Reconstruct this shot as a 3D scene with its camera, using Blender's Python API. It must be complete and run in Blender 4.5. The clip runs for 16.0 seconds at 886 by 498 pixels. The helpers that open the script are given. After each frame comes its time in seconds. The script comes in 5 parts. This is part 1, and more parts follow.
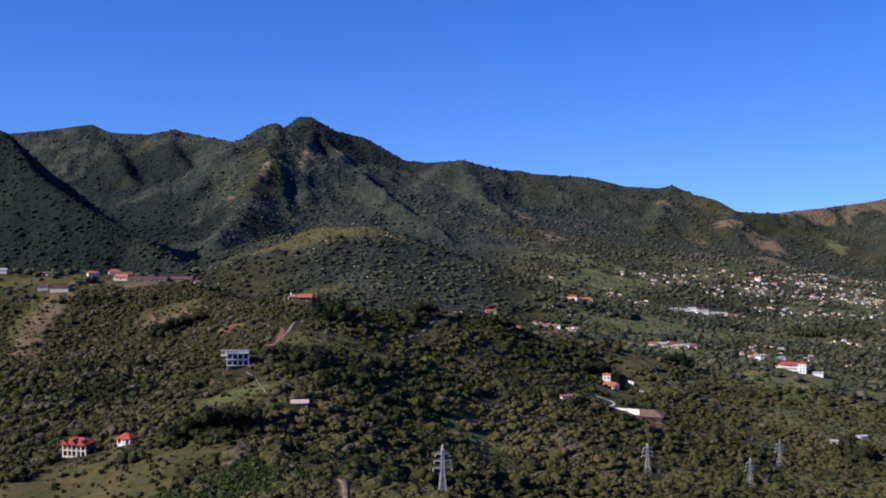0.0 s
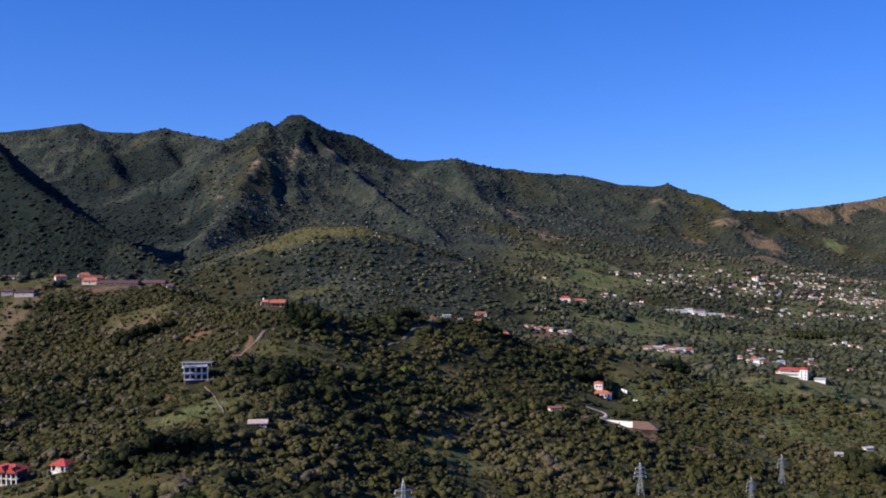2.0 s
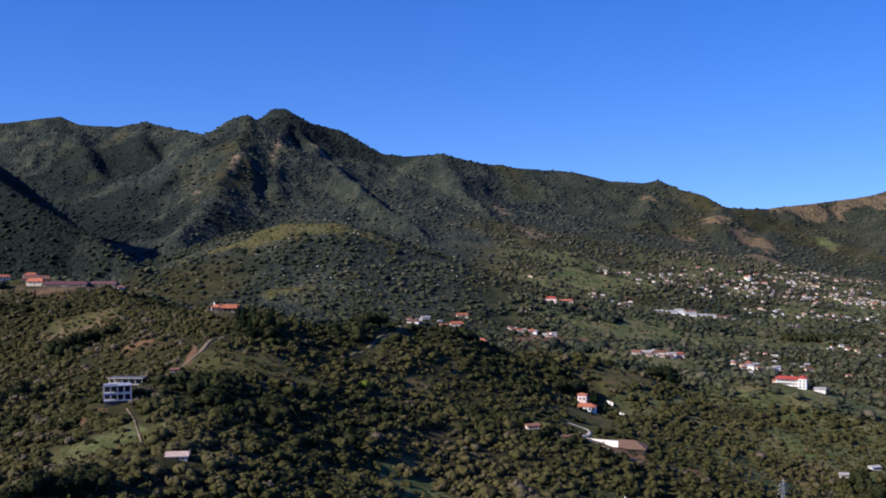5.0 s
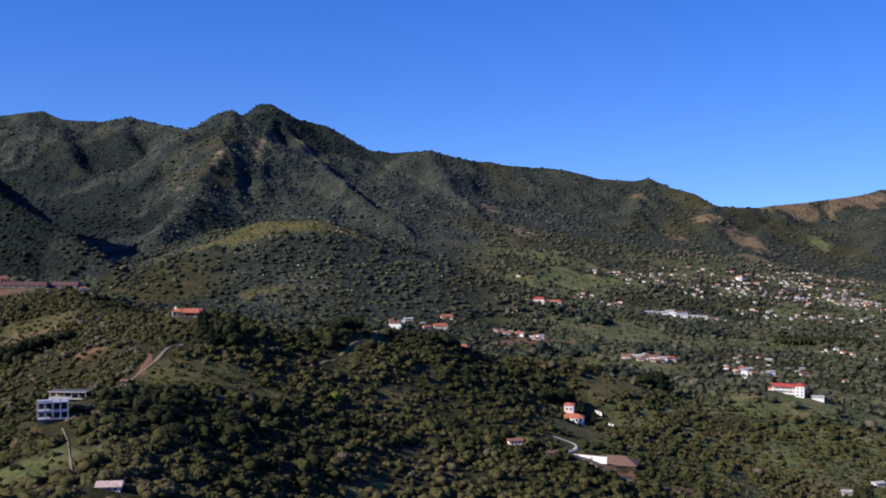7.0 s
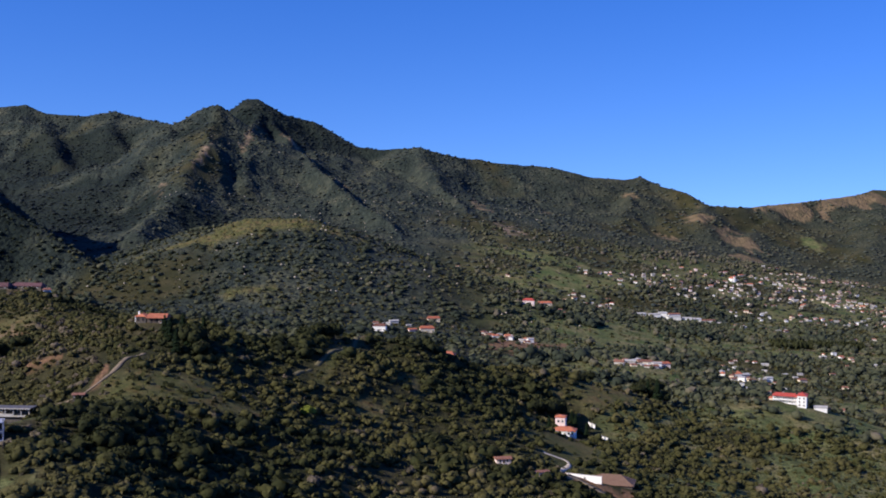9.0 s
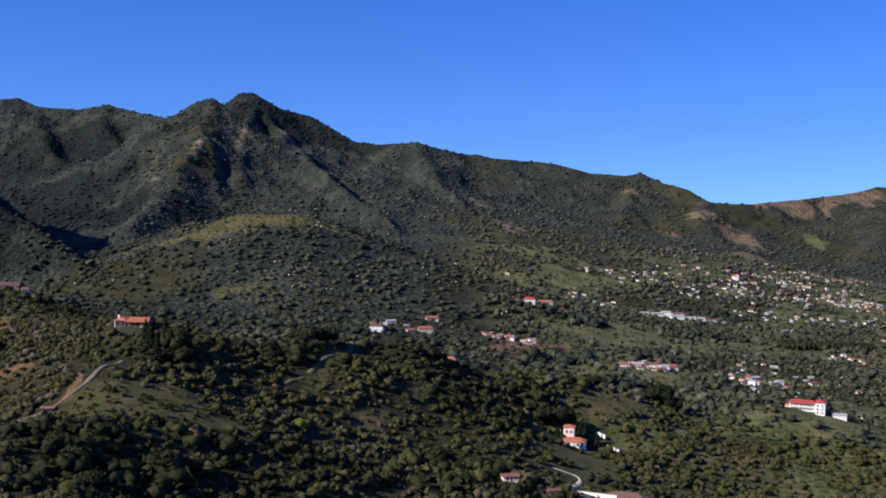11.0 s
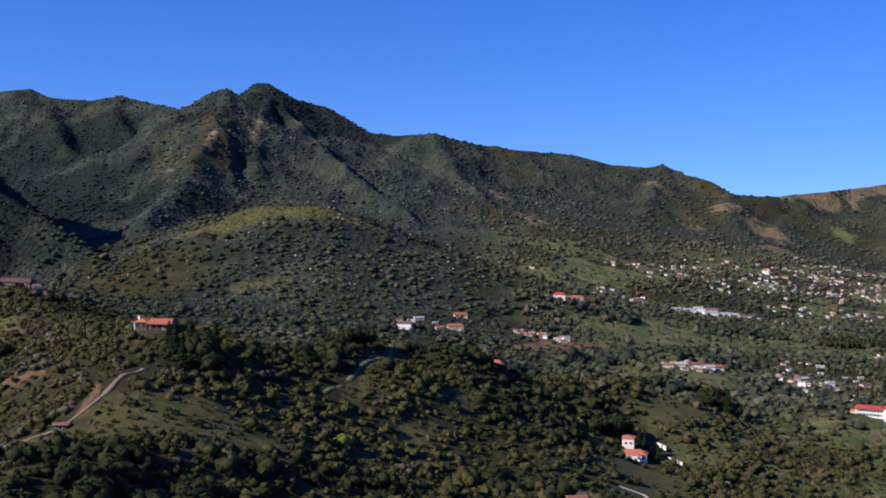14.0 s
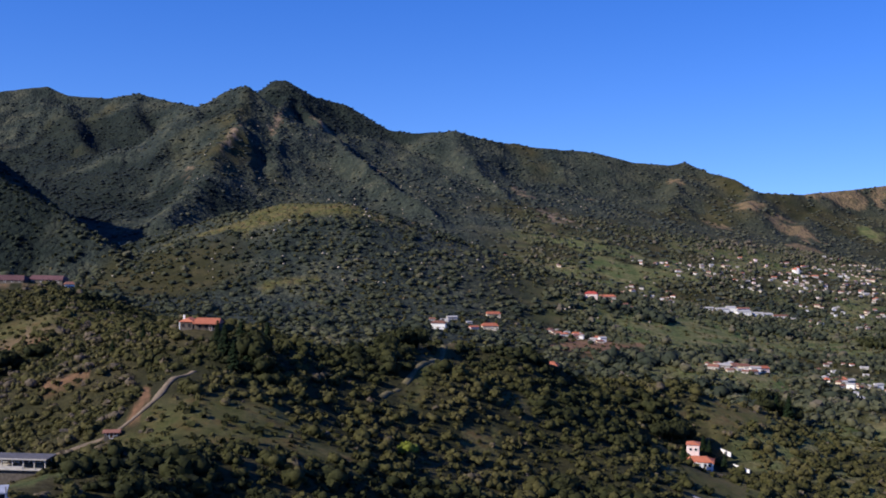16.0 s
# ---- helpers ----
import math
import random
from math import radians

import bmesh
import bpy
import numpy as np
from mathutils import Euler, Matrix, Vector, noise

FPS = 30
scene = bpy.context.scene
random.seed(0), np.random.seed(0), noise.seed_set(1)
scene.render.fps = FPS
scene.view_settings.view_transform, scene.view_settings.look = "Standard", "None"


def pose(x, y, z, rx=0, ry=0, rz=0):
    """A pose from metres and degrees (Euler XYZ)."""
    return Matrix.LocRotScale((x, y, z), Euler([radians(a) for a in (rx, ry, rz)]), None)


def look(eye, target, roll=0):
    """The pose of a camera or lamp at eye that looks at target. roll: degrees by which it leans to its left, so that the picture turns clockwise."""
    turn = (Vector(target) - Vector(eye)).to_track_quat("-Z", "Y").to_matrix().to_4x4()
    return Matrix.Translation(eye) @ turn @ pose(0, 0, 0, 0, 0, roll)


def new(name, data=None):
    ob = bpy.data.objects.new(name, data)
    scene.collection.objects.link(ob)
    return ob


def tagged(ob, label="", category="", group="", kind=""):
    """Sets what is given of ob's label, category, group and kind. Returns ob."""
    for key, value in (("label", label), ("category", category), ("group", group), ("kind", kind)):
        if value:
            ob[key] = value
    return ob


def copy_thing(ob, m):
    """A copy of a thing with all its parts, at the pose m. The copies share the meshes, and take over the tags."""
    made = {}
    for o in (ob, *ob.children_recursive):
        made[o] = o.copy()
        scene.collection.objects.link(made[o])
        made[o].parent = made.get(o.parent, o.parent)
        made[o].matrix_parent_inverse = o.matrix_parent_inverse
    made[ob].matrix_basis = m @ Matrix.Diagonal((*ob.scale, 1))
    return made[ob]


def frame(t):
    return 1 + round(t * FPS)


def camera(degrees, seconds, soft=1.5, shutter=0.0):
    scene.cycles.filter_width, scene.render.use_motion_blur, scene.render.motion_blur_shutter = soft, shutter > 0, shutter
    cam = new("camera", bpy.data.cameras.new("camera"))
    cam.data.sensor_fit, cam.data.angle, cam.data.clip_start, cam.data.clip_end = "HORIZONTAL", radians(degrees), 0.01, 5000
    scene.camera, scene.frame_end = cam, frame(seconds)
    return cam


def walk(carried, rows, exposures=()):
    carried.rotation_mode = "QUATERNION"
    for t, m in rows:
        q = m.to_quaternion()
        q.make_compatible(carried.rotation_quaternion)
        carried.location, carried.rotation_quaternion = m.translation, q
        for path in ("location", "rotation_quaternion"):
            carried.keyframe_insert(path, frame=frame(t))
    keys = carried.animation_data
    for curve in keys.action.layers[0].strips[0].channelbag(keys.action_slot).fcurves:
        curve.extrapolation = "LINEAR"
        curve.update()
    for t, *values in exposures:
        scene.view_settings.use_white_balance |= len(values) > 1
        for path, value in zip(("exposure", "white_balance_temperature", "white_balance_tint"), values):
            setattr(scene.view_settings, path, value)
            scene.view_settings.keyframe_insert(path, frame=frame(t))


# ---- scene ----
cam = camera(45.00, 16.0, soft=1.85)

PATH = [
    (0, pose(-30.01, -153.97, 167.20, 88.469, 0.222, 1.090)),
    (0.5, pose(-27.26, -141.97, 167.72, 88.453, 0.257, 1.057)),
    (1, pose(-24.66, -130.01, 168.08, 88.437, 0.292, 1.006)),
    (1.5, pose(-22.16, -118.10, 168.32, 88.425, 0.317, 0.948)),
    (2, pose(-19.72, -106.21, 168.50, 88.404, 0.349, 0.894)),
    (2.5, pose(-17.33, -94.35, 168.63, 88.381, 0.369, 0.826)),
    (3, pose(-14.96, -82.51, 168.73, 88.356, 0.354, 0.752)),
    (3.5, pose(-12.63, -70.67, 168.84, 88.311, 0.332, 0.675)),
    (4, pose(-10.32, -58.85, 168.96, 88.268, 0.286, 0.595)),
    (6.5, pose(0.00, 0.00, 170.00, 88.095, -0.000, -0.000)),
    (7, pose(1.61, 11.66, 170.29, 88.055, -0.060, -0.137)),
    (7.5, pose(2.97, 23.26, 170.60, 88.032, -0.147, -0.272)),
    (8, pose(4.05, 34.79, 170.91, 87.985, -0.224, -0.420)),
    (8.5, pose(4.80, 46.21, 171.21, 87.965, -0.326, -0.551)),
    (9, pose(5.18, 57.52, 171.50, 87.927, -0.406, -0.673)),
    (11.5, pose(0.25, 111.50, 172.17, 87.611, -0.599, -0.871)),
    (12, pose(-2.31, 121.59, 172.06, 87.516, -0.613, -0.766)),
    (12.5, pose(-5.43, 131.38, 171.85, 87.430, -0.622, -0.641)),
    (13, pose(-9.11, 140.82, 171.53, 87.367, -0.620, -0.531)),
    (13.5, pose(-13.35, 149.89, 171.10, 87.327, -0.628, -0.408)),
    (14, pose(-18.13, 158.54, 170.54, 87.301, -0.608, -0.265)),
    (14.5, pose(-23.42, 166.74, 169.87, 87.279, -0.618, -0.106)),
    (15, pose(-29.17, 174.44, 169.08, 87.269, -0.639, 0.052)),
    (15.5, pose(-35.34, 181.60, 168.18, 87.263, -0.620, 0.209)),
    (16, pose(-41.85, 188.18, 167.20, 87.250, -0.612, 0.369)),
]
walk(cam, PATH)

# ---- world and sun ----
SUN_ELEV, SUN_AZ = 32.0, -117.0      # degrees; azimuth clockwise from +y: the sun stands to the west
world = bpy.data.worlds.new("sky")
scene.world = world
world.use_nodes = True
wn = world.node_tree
sky = wn.nodes.new("ShaderNodeTexSky")
sky.sky_type = "NISHITA"
sky.sun_disc = False
sky.sun_elevation = radians(SUN_ELEV)
sky.sun_rotation = radians(SUN_AZ)
sky.altitude = 900
sky.air_density = 1.0
sky.dust_density = 0.3
sky.ozone_density = 3.0
back = wn.nodes["Background"]
back.inputs["Strength"].default_value = 0.15
# a clear, dry mountain sky: the haze at the skyline is thin, so the blue of higher air is drawn down to it
coord = wn.nodes.new("ShaderNodeTexCoord")
raised = wn.nodes.new("ShaderNodeVectorMath")
raised.operation = "ADD"
raised.inputs[1].default_value = (0, 0, 0.155)
unit = wn.nodes.new("ShaderNodeVectorMath")
unit.operation = "NORMALIZE"
deep = wn.nodes.new("ShaderNodeHueSaturation")
deep.inputs["Saturation"].default_value = 1.36
deep.inputs["Hue"].default_value = 0.523
wn.links.new(coord.outputs["Generated"], raised.inputs[0])
wn.links.new(raised.outputs[0], unit.inputs[0])
wn.links.new(unit.outputs[0], sky.inputs["Vector"])
wn.links.new(sky.outputs["Color"], deep.inputs["Color"])
wn.links.new(deep.outputs["Color"], back.inputs["Color"])
sun_dir = Vector((math.sin(radians(SUN_AZ)) * math.cos(radians(SUN_ELEV)), math.cos(radians(SUN_AZ)) * math.cos(radians(SUN_ELEV)), math.sin(radians(SUN_ELEV))))
sun = new("sun", bpy.data.lights.new("sun", "SUN"))
sun.data.energy = 5.0
sun.data.angle = radians(0.5)
sun.data.color = (1.0, 0.92, 0.82)
sun.matrix_world = look((-900, 300, 1200), tuple(Vector((-900, 300, 1200)) - sun_dir))
scene.view_settings.exposure = 0.43


# -- terrain --
def lattice(ix, iy, seed):
    """A repeatable random value in 0..1 for each lattice corner."""
    h = (ix.astype(np.int64) * 374761393 + iy.astype(np.int64) * 668265263 + seed * 974634777) & 0x7FFFFFFF
    h = ((h ^ (h >> 13)) * 1274126177) & 0x7FFFFFFF
    return ((h ^ (h >> 16)) & 0xFFFF) / 65535.0


def value_noise(x, y, size, seed):
    """Smooth noise in -1..1 whose bumps are about size metres across."""
    x, y = np.asarray(x, float) / size, np.asarray(y, float) / size
    ix, iy = np.floor(x), np.floor(y)
    fx, fy = x - ix, y - iy
    fx, fy = fx * fx * fx * (fx * (fx * 6 - 15) + 10), fy * fy * fy * (fy * (fy * 6 - 15) + 10)
    a, b = lattice(ix, iy, seed), lattice(ix + 1, iy, seed)
    c, d = lattice(ix, iy + 1, seed), lattice(ix + 1, iy + 1, seed)
    return ((a + (b - a) * fx) * (1 - fy) + (c + (d - c) * fx) * fy) * 2 - 1


def fbm(x, y, size, seed, octaves=4, gain=0.5):
    total, amp = 0.0, 1.0
    for k in range(octaves):
        total = total + amp * value_noise(x + 37.7 * k, y - 91.3 * k, size / 2 ** k, seed + k)
        amp *= gain
    return total


def ridged(x, y, size, seed, octaves=4):
    """Noise with sharp crests, 0..1, for gullied slopes."""
    total, amp, whole = 0.0, 1.0, 0.0
    for k in range(octaves):
        total = total + amp * (1 - np.abs(value_noise(x + 53.1 * k, y + 17.9 * k, size / 2 ** k, seed + k)))
        whole += amp
        amp *= 0.5
    return total / whole


# Crests as (x, y, z) in metres, then how steeply their sides fall at the top and at the foot, over what reach the fall eases, and the width of the rounded top.
SKYLINE = [
    ([(-2600, 3700, 470), (-1837, 3899, 499), (-1630, 3990, 528), (-1502, 4040, 556), (-1410, 4020, 518), (-1262, 4017, 510), (-1151, 3998, 525), (-977, 3890, 485), (-844, 3665, 451), (-659, 3601, 476)], 0.75, 0.20, 260, 12),
    ([(-659, 3601, 480), (-612, 3606, 514), (-575, 3608, 534), (-550, 3606, 534), (-522, 3602, 519), (-488, 3598, 489), (-375, 3592, 462), (-322, 3570, 424), (-285, 3551, 378), (-143, 3459, 366), (-33, 3352, 366), (38, 3362, 346), (164, 3408, 332)], 0.80, 0.20, 260, 16),
    ([(164, 3408, 332), (394, 3389, 308), (502, 3395, 280), (600, 3420, 274), (661, 3429, 280), (700, 3400, 264), (755, 3327, 240), (806, 3212, 194), (951, 3276, 192), (1124, 3327, 203), (1300, 3423, 222), (1443, 3473, 252), (2600, 3300, 262)], 0.75, 0.20, 200, 14),
]
SPURS = [
    ([(-640, 3556, 440), (-632, 3225, 479), (-612, 3185, 481), (-604, 3050, 420), (-586, 2903, 362), (-566, 2675, 282), (-566, 2429, 200), (-566, 2196, 125)], 0.80, 0.44, 150, 16),
    ([(-525, 3593, 500), (-440, 3330, 408), (-385, 3138, 346), (-300, 2880, 282), (-200, 2646, 222), (-120, 2460, 158), (-54, 2361, 112)], 1.20, 0.66, 200, 8),
    ([(-535, 3573, 495), (-518, 3330, 440), (-505, 3120, 384), (-490, 2900, 312), (-460, 2660, 228)], 1.15, 0.62, 150, 7),
    ([(-760, 3640, 462), (-745, 3330, 330), (-735, 3120, 265), (-715, 2880, 190)], 0.70, 0.40, 130, 14),
    ([(-33, 3352, 358), (18, 3012, 250), (62, 2861, 200), (116, 2709, 140)], 0.75, 0.30, 160, 12),
]
EAST_SPURS = [
    ([(330, 3390, 300), (330, 3100, 165), (300, 2800, 90)], 0.50, 0.25, 160, 14),
    ([(180, 3400, 322), (195, 3180, 226), (225, 2960, 150), (240, 2780, 90)], 0.62, 0.30, 150, 10),
    ([(661, 3429, 276), (610, 3255, 228), (550, 3063, 170), (478, 2822, 90)], 0.60, 0.25, 160, 14),
    ([(806, 3212, 192), (746, 3072, 160), (771, 2808, 80)], 0.55, 0.25, 160, 14),
    ([(1092, 3338, 196), (926, 3075, 128), (840, 2892, 92), (770, 2600, 30)], 0.50, 0.22, 160, 14),
    ([(1410, 3440, 230), (1300, 3100, 140), (1100, 2800, 50)], 0.45, 0.22, 160, 16),
]
WEST_SPURS = [
    ([(-1410, 4020, 512), (-1116, 3328, 285), (-875, 2881, 180), (-725, 2612, 130), (-640, 2230, 80)], 0.70, 0.40, 160, 12),
    ([(-1151, 3998, 520), (-980, 3500, 330), (-860, 3200, 210)], 0.70, 0.40, 160, 12),
    # the dark shoulder to the west
    ([(-1900, 2500, 560), (-960, 2004, 348), (-854, 1886, 262), (-753, 1818, 210), (-662, 1765, 166), (-577, 1718, 124), (-509, 1685, 88)], 1.0, 0.80, 160, 8),
]
# the hill with the long meadow, and the near ridge with the terrace and the house on its brow
HILLS = [
    ([(-450, 1860, 118), (-368, 1850, 142), (-284, 1815, 157), (-209, 1789, 160), (-157, 1785, 146), (-109, 1758, 118), (-34, 1711, 82), (60, 1690, 48)], 0.46, 0.27, 200, 35),
    ([(-800, 1000, 160), (-480, 930, 116), (-391, 908, 117), (-320, 890, 112), (-240, 790, 97), (-158, 692, 107), (-110, 722, 88), (-78, 716, 88)], 0.40, 0.30, 120, 22),
    ([(-78, 716, 87), (-62, 778, 88), (-40, 785, 86), (-12, 780, 79)], 0.60, 0.50, 60, 9),
    ([(-12, 780, 78), (15, 812, 70), (42, 804, 48)], 1.0, 0.60, 60, 10),
    ([(-158, 692, 100), (-138, 590, 90), (-118, 535, 87), (-150, 465, 84), (-115, 390, 78), (-140, 320, 73), (-90, 240, 72), (-37, 185, 74), (0, 90, 70)], 0.44, 0.39, 120, 20),
    # the meadow spur behind the tower house
    ([(66, 848, 57), (96, 858, 50), (130, 866, 40), (162, 892, 31), (200, 915, 16)], 0.46, 0.40, 50, 11),
]
CRESTS = SKYLINE + SPURS + EAST_SPURS + WEST_SPURS + HILLS
BUMPS = [(304, 940, 26, 70), (165, 880, 8, 80), (90, 690, -10, 80), (-178, 508, 4, 15), (150, 660, -12, 60), (-14, 500, -30, 55), (0, 690, -12, 45), (235, 1200, 12, 70), (-60, 470, -9, 40),
         (-250, 340, 7, 130), (73, 449, -6, 40), (140, 484, -3.5, 30), (187, 583, -3.5, 35), (-159, 694, 6.5, 24), (-290, 560, 26, 120), (300, 1850, 14, 150), (-20, 1380, 5, 60), (160, 1690, 14, 110), (-40, 620, -6, 34), (-173, 470, -4, 22)]

# Swells and hollows laid over the whole: x, y, height, radius.
SWELLS = [(73, 449, 16, 45), (145, 484, 3, 35), (-207, 333, 4, 50), (-178, 515, 4.5, 26), (-160, 456, 2, 20), (90, 692, -7, 45), (97, 771, -6, 24), (122, 797, -5, 18), (0, 648, -9, 34), (-56, 630, -6, 26), (-87, 528, -5, 26), (-24, 502, -8, 36), (118, 803, -2, 20), (80, 650, -2, 25)]


def line_distance(x, y, points):
    """How far each place lies from a line of points in plan."""
    best = np.full(np.shape(x), 1e9)
    for (ax, ay, _), (bx, by, _) in zip(points, points[1:]):
        dx, dy = bx - ax, by - ay
        u = np.clip(((x - ax) * dx + (y - ay) * dy) / (dx * dx + dy * dy), 0, 1)
        best = np.minimum(best, np.hypot(x - ax - u * dx, y - ay - u * dy))
    return best


def crest_height(x, y, points, steep, fall, reach, width):
    best = np.full(np.shape(x), -1e9)
    for (ax, ay, az), (bx, by, bz) in zip(points, points[1:]):
        dx, dy = bx - ax, by - ay
        u = np.clip(((x - ax) * dx + (y - ay) * dy) / (dx * dx + dy * dy), 0, 1)
        d = np.hypot(x - ax - u * dx, y - ay - u * dy)
        d = np.sqrt(d * d + width * width) - width
        best = np.maximum(best, az + u * (bz - az) - fall * d - (steep - fall) * reach * (1 - np.exp(-d / reach)))
    return best


def height(x, y):
    """The ground's height in metres."""
    x, y = np.asarray(x, float), np.asarray(y, float)
    far = np.clip((y - 1500) / 800, 0, 1)
    wx = x + 16 * fbm(x, y, 190, 11, 3) * far
    wy = y + 30 * fbm(x, y, 190, 21, 3) * far
    floor = -26 + 72 / (1 + np.exp(np.clip((x - 130) / 130, -30, 30)))
    for bx, by, bz, r in BUMPS:
        floor = floor + bz * np.exp(-((x - bx) ** 2 + (y - by) ** 2) / (2 * r * r))
    soft = 3.5 + 3 * far
    tops = [crest_height(wx, wy, *c) for c in CRESTS]
    top = np.maximum.reduce(tops + [floor])
    total = np.exp(np.maximum((floor - top) / soft, -30))
    for z in tops:
        total = total + np.exp(np.maximum((z - top) / soft, -30))
    z = top + soft * (np.log(total) - 0.3)
    high = np.clip((z - 40) / 200, 0, 1) * far
    high = high * np.clip(np.minimum.reduce([line_distance(x, y, c[0]) for c in SKYLINE]) / 130, 0.12, 1)
    gx = x + 26 * fbm(x, y, 140, 35, 2)
    z = z + high * (34 * (ridged(gx, y * 0.42, 170, 31) - 0.70) + 15 * (ridged(gx + 0.25 * y, y * 0.35, 62, 37, 3) - 0.70))
    near = np.clip(1.3 - y / 1800, 0.15, 1)
    for bx, by, bz, r in SWELLS:
        z = z + bz * np.exp(-((x - bx) ** 2 + (y - by) ** 2) / (2 * r * r))
    return z + 7.0 * near * (ridged(x, y, 75, 45, 3) - 0.72) + 1.6 * near * fbm(x, y, 40, 41, 3) + 2 * fbm(x, y, 300, 51, 2)
# Open ground as (x, y, half length, half width, turn in degrees).
MEADOWS = [(-255, 1770, 118, 46, -14), (-345, 1728, 80, 26, -10), (-1140, 3388, 55, 75, 0), (-240, 1500, 34, 22, 20), (-291, 785, 34, 18, 10), (-419, 804, 14, 60, 8), (-52, 722, 4.5, 55, -9),
           (-435, 897, 60, 16, 0), (-152, 405, 30, 13, 25), (-122, 238, 34, 26, 5), (-174, 497, 16, 7, 0), (-188, 285, 62, 40, 15), (-14, 415, 15, 44, 8), (-27, 662, 9, 14, 0), (-6, 722, 9, 16, 10), (-62, 792, 26, 12, 10), (128, 846, 44, 19, 42), (-122, 566, 42, 26, 15),
           (165, 960, 16, 60, -20), (90, 705, 24, 24, 0)]
FIELDS = [(252, 1535, 80, 92, 0), (345, 1515, 60, 55, 0), (-22, 470, 14, 26, 8), (-154, 404, 24, 9, 25), (259, 2116, 60, 80, 0), (250, 800, 24, 16, 20), (877, 2212, 45, 60, 0), (340, 700, 40, 40, 0), (250, 1120, 36, 30, 0), (366, 913, 30, 30, 0), (290, 762, 16, 12, 0), 
          (1074, 3014, 26, 50, 0), (190, 660, 30, 26, 0), (-166, 490, 12, 9, 0), (430, 1120, 60, 40, 20), (-60, 1120, 50, 60, 0)]
DRY = [(763, 3072, 40, 66, 0), (845, 2925, 44, 78, 10), (800, 2677, 60, 60, 0), (1323, 3400, 170, 55, 5), (1059, 3289, 120, 40, 5), (599, 3241, 18, 40, 0), (-286, 768, 26, 12, 10), (-404, 790, 12, 64, 6), (-352, 872, 40, 8, 4), (165, 486, 12, 6, 0), (640, 2900, 20, 40, 0), (-68, 786, 22, 10, 5), (330, 3000, 18, 40, 0)]
SOILS = [(97, 628, 18, 7, -20), (134, 610, 13, 5, 10), (150, 1335, 36, 54, 0), (105, 1290, 34, 56, 0), (-199, 635, 11, 2.2, 4), (-181, 637, 6, 1.6, 0), (-167, 447, 6, 2.5, 0),
         (-275, 752, 20, 4, 8), (-405, 722, 20, 5, 0), (-72, 222, 2.5, 15, 12), (-336, 868, 26, 5, 0), (-157, 584, 2.2, 22, 6), (170, 492, 10, 3, 0)]
# Shade painted as very dark woods on the west shoulder and in the ravines behind it, plus one true dark wood.
SHADE_WOODS = [(-790, 1850, 420, 230, -25), (-830, 2370, 130, 260, -20), (-1000, 2350, 200, 200, 0), (-470, 2400, 100, 60, 15), (-455, 3420, 150, 110, 0)]
ROCKS = [(140, 2902, 16, 60, 15), (188, 2617, 24, 60, 20), (-388, 3250, 15, 80, 25), (-335, 3090, 9, 60, 25), (-245, 2960, 10, 50, 25), (-572, 2770, 13, 70, 0), (-505, 3050, 9, 60, 0), (-640, 2560, 26, 40, 0)]

# Groves of tall dark trees on the near ridge, round the houses and along the hollows.
GROVES = [(-84, 716, 30, 20, 20), (-2, 786, 40, 13, 25), (70, 818, 34, 12, 10), (38, 748, 24, 34, 0), (-134, 652, 18, 14, 0), (-112, 486, 40, 26, -15), (-120, 512, 34, 10, -10), (-142, 314, 30, 12, 10), (-90, 276, 34, 18, 0),
          (-258, 690, 14, 42, -15), (-250, 480, 48, 11, 22), (-268, 548, 44, 9, 25), (-330, 640, 50, 12, 20), (190, 985, 13, 62, -18), (178, 1086, 30, 16, 0)]
FAR_GROVES = [(262, 642, 14, 34, 0), (62, 606, 44, 14, 10), (14, 640, 24, 14, 20), (-96, 770, 40, 12, 0), (205, 1600, 50, 26, 0), (-70, 1270, 90, 22, 0), (420, 1640, 40, 22, 0), (-40, 566, 34, 16, 30), (-66, 520, 16, 30, 20),
              (-370, 830, 44, 9, -10), (-270, 870, 44, 12, -20), (280, 1330, 50, 16, 0), (330, 1130, 44, 14, 0), (120, 1190, 60, 14, 0), (500, 1950, 70, 30, 0), (-20, 2080, 110, 46, 0)]

# Shade painted as closed forest on the west end of the wall and beside the peak.
WALL_SHADE = [(-1150, 3250, 430, 620, 10), (-340, 3500, 260, 110, 0)]


def patch(x, y, shapes, rough=0.35):
    """How far a place lies inside any of the shapes, 0..1, with ragged edges."""
    best = np.zeros(np.shape(x))
    for px, py, rx, ry, turn in shapes:
        c, s = np.cos(np.radians(turn)), np.sin(np.radians(turn))
        u, v = ((x - px) * c + (y - py) * s) / rx, (-(x - px) * s + (y - py) * c) / ry
        size = min(rx, ry)
        d = 1.0 - np.hypot(u, v) + rough * fbm(x, y, max(size * 0.7, 6), 61, 3)
        best = np.maximum(best, np.clip(d / 0.25 + 0.5, 0, 1))
    return best


def wood_shade(x, y):
    """How far shade is painted in as dark woods, 0..1."""
    return np.maximum(patch(x, y, SHADE_WOODS, 0.5), 0.85 * patch(x, y, WALL_SHADE, 0.6))


def grove(x, y):
    """How far a place lies in a grove of tall dark trees, 0..1."""
    return patch(x, y, GROVES + FAR_GROVES, 0.55)


def west_slope(x, y):
    """The bushy slope below the terrace, 0..1."""
    return np.clip((-118 - x) / 60, 0, 1) * np.clip((900 - y) / 80, 0, 1)


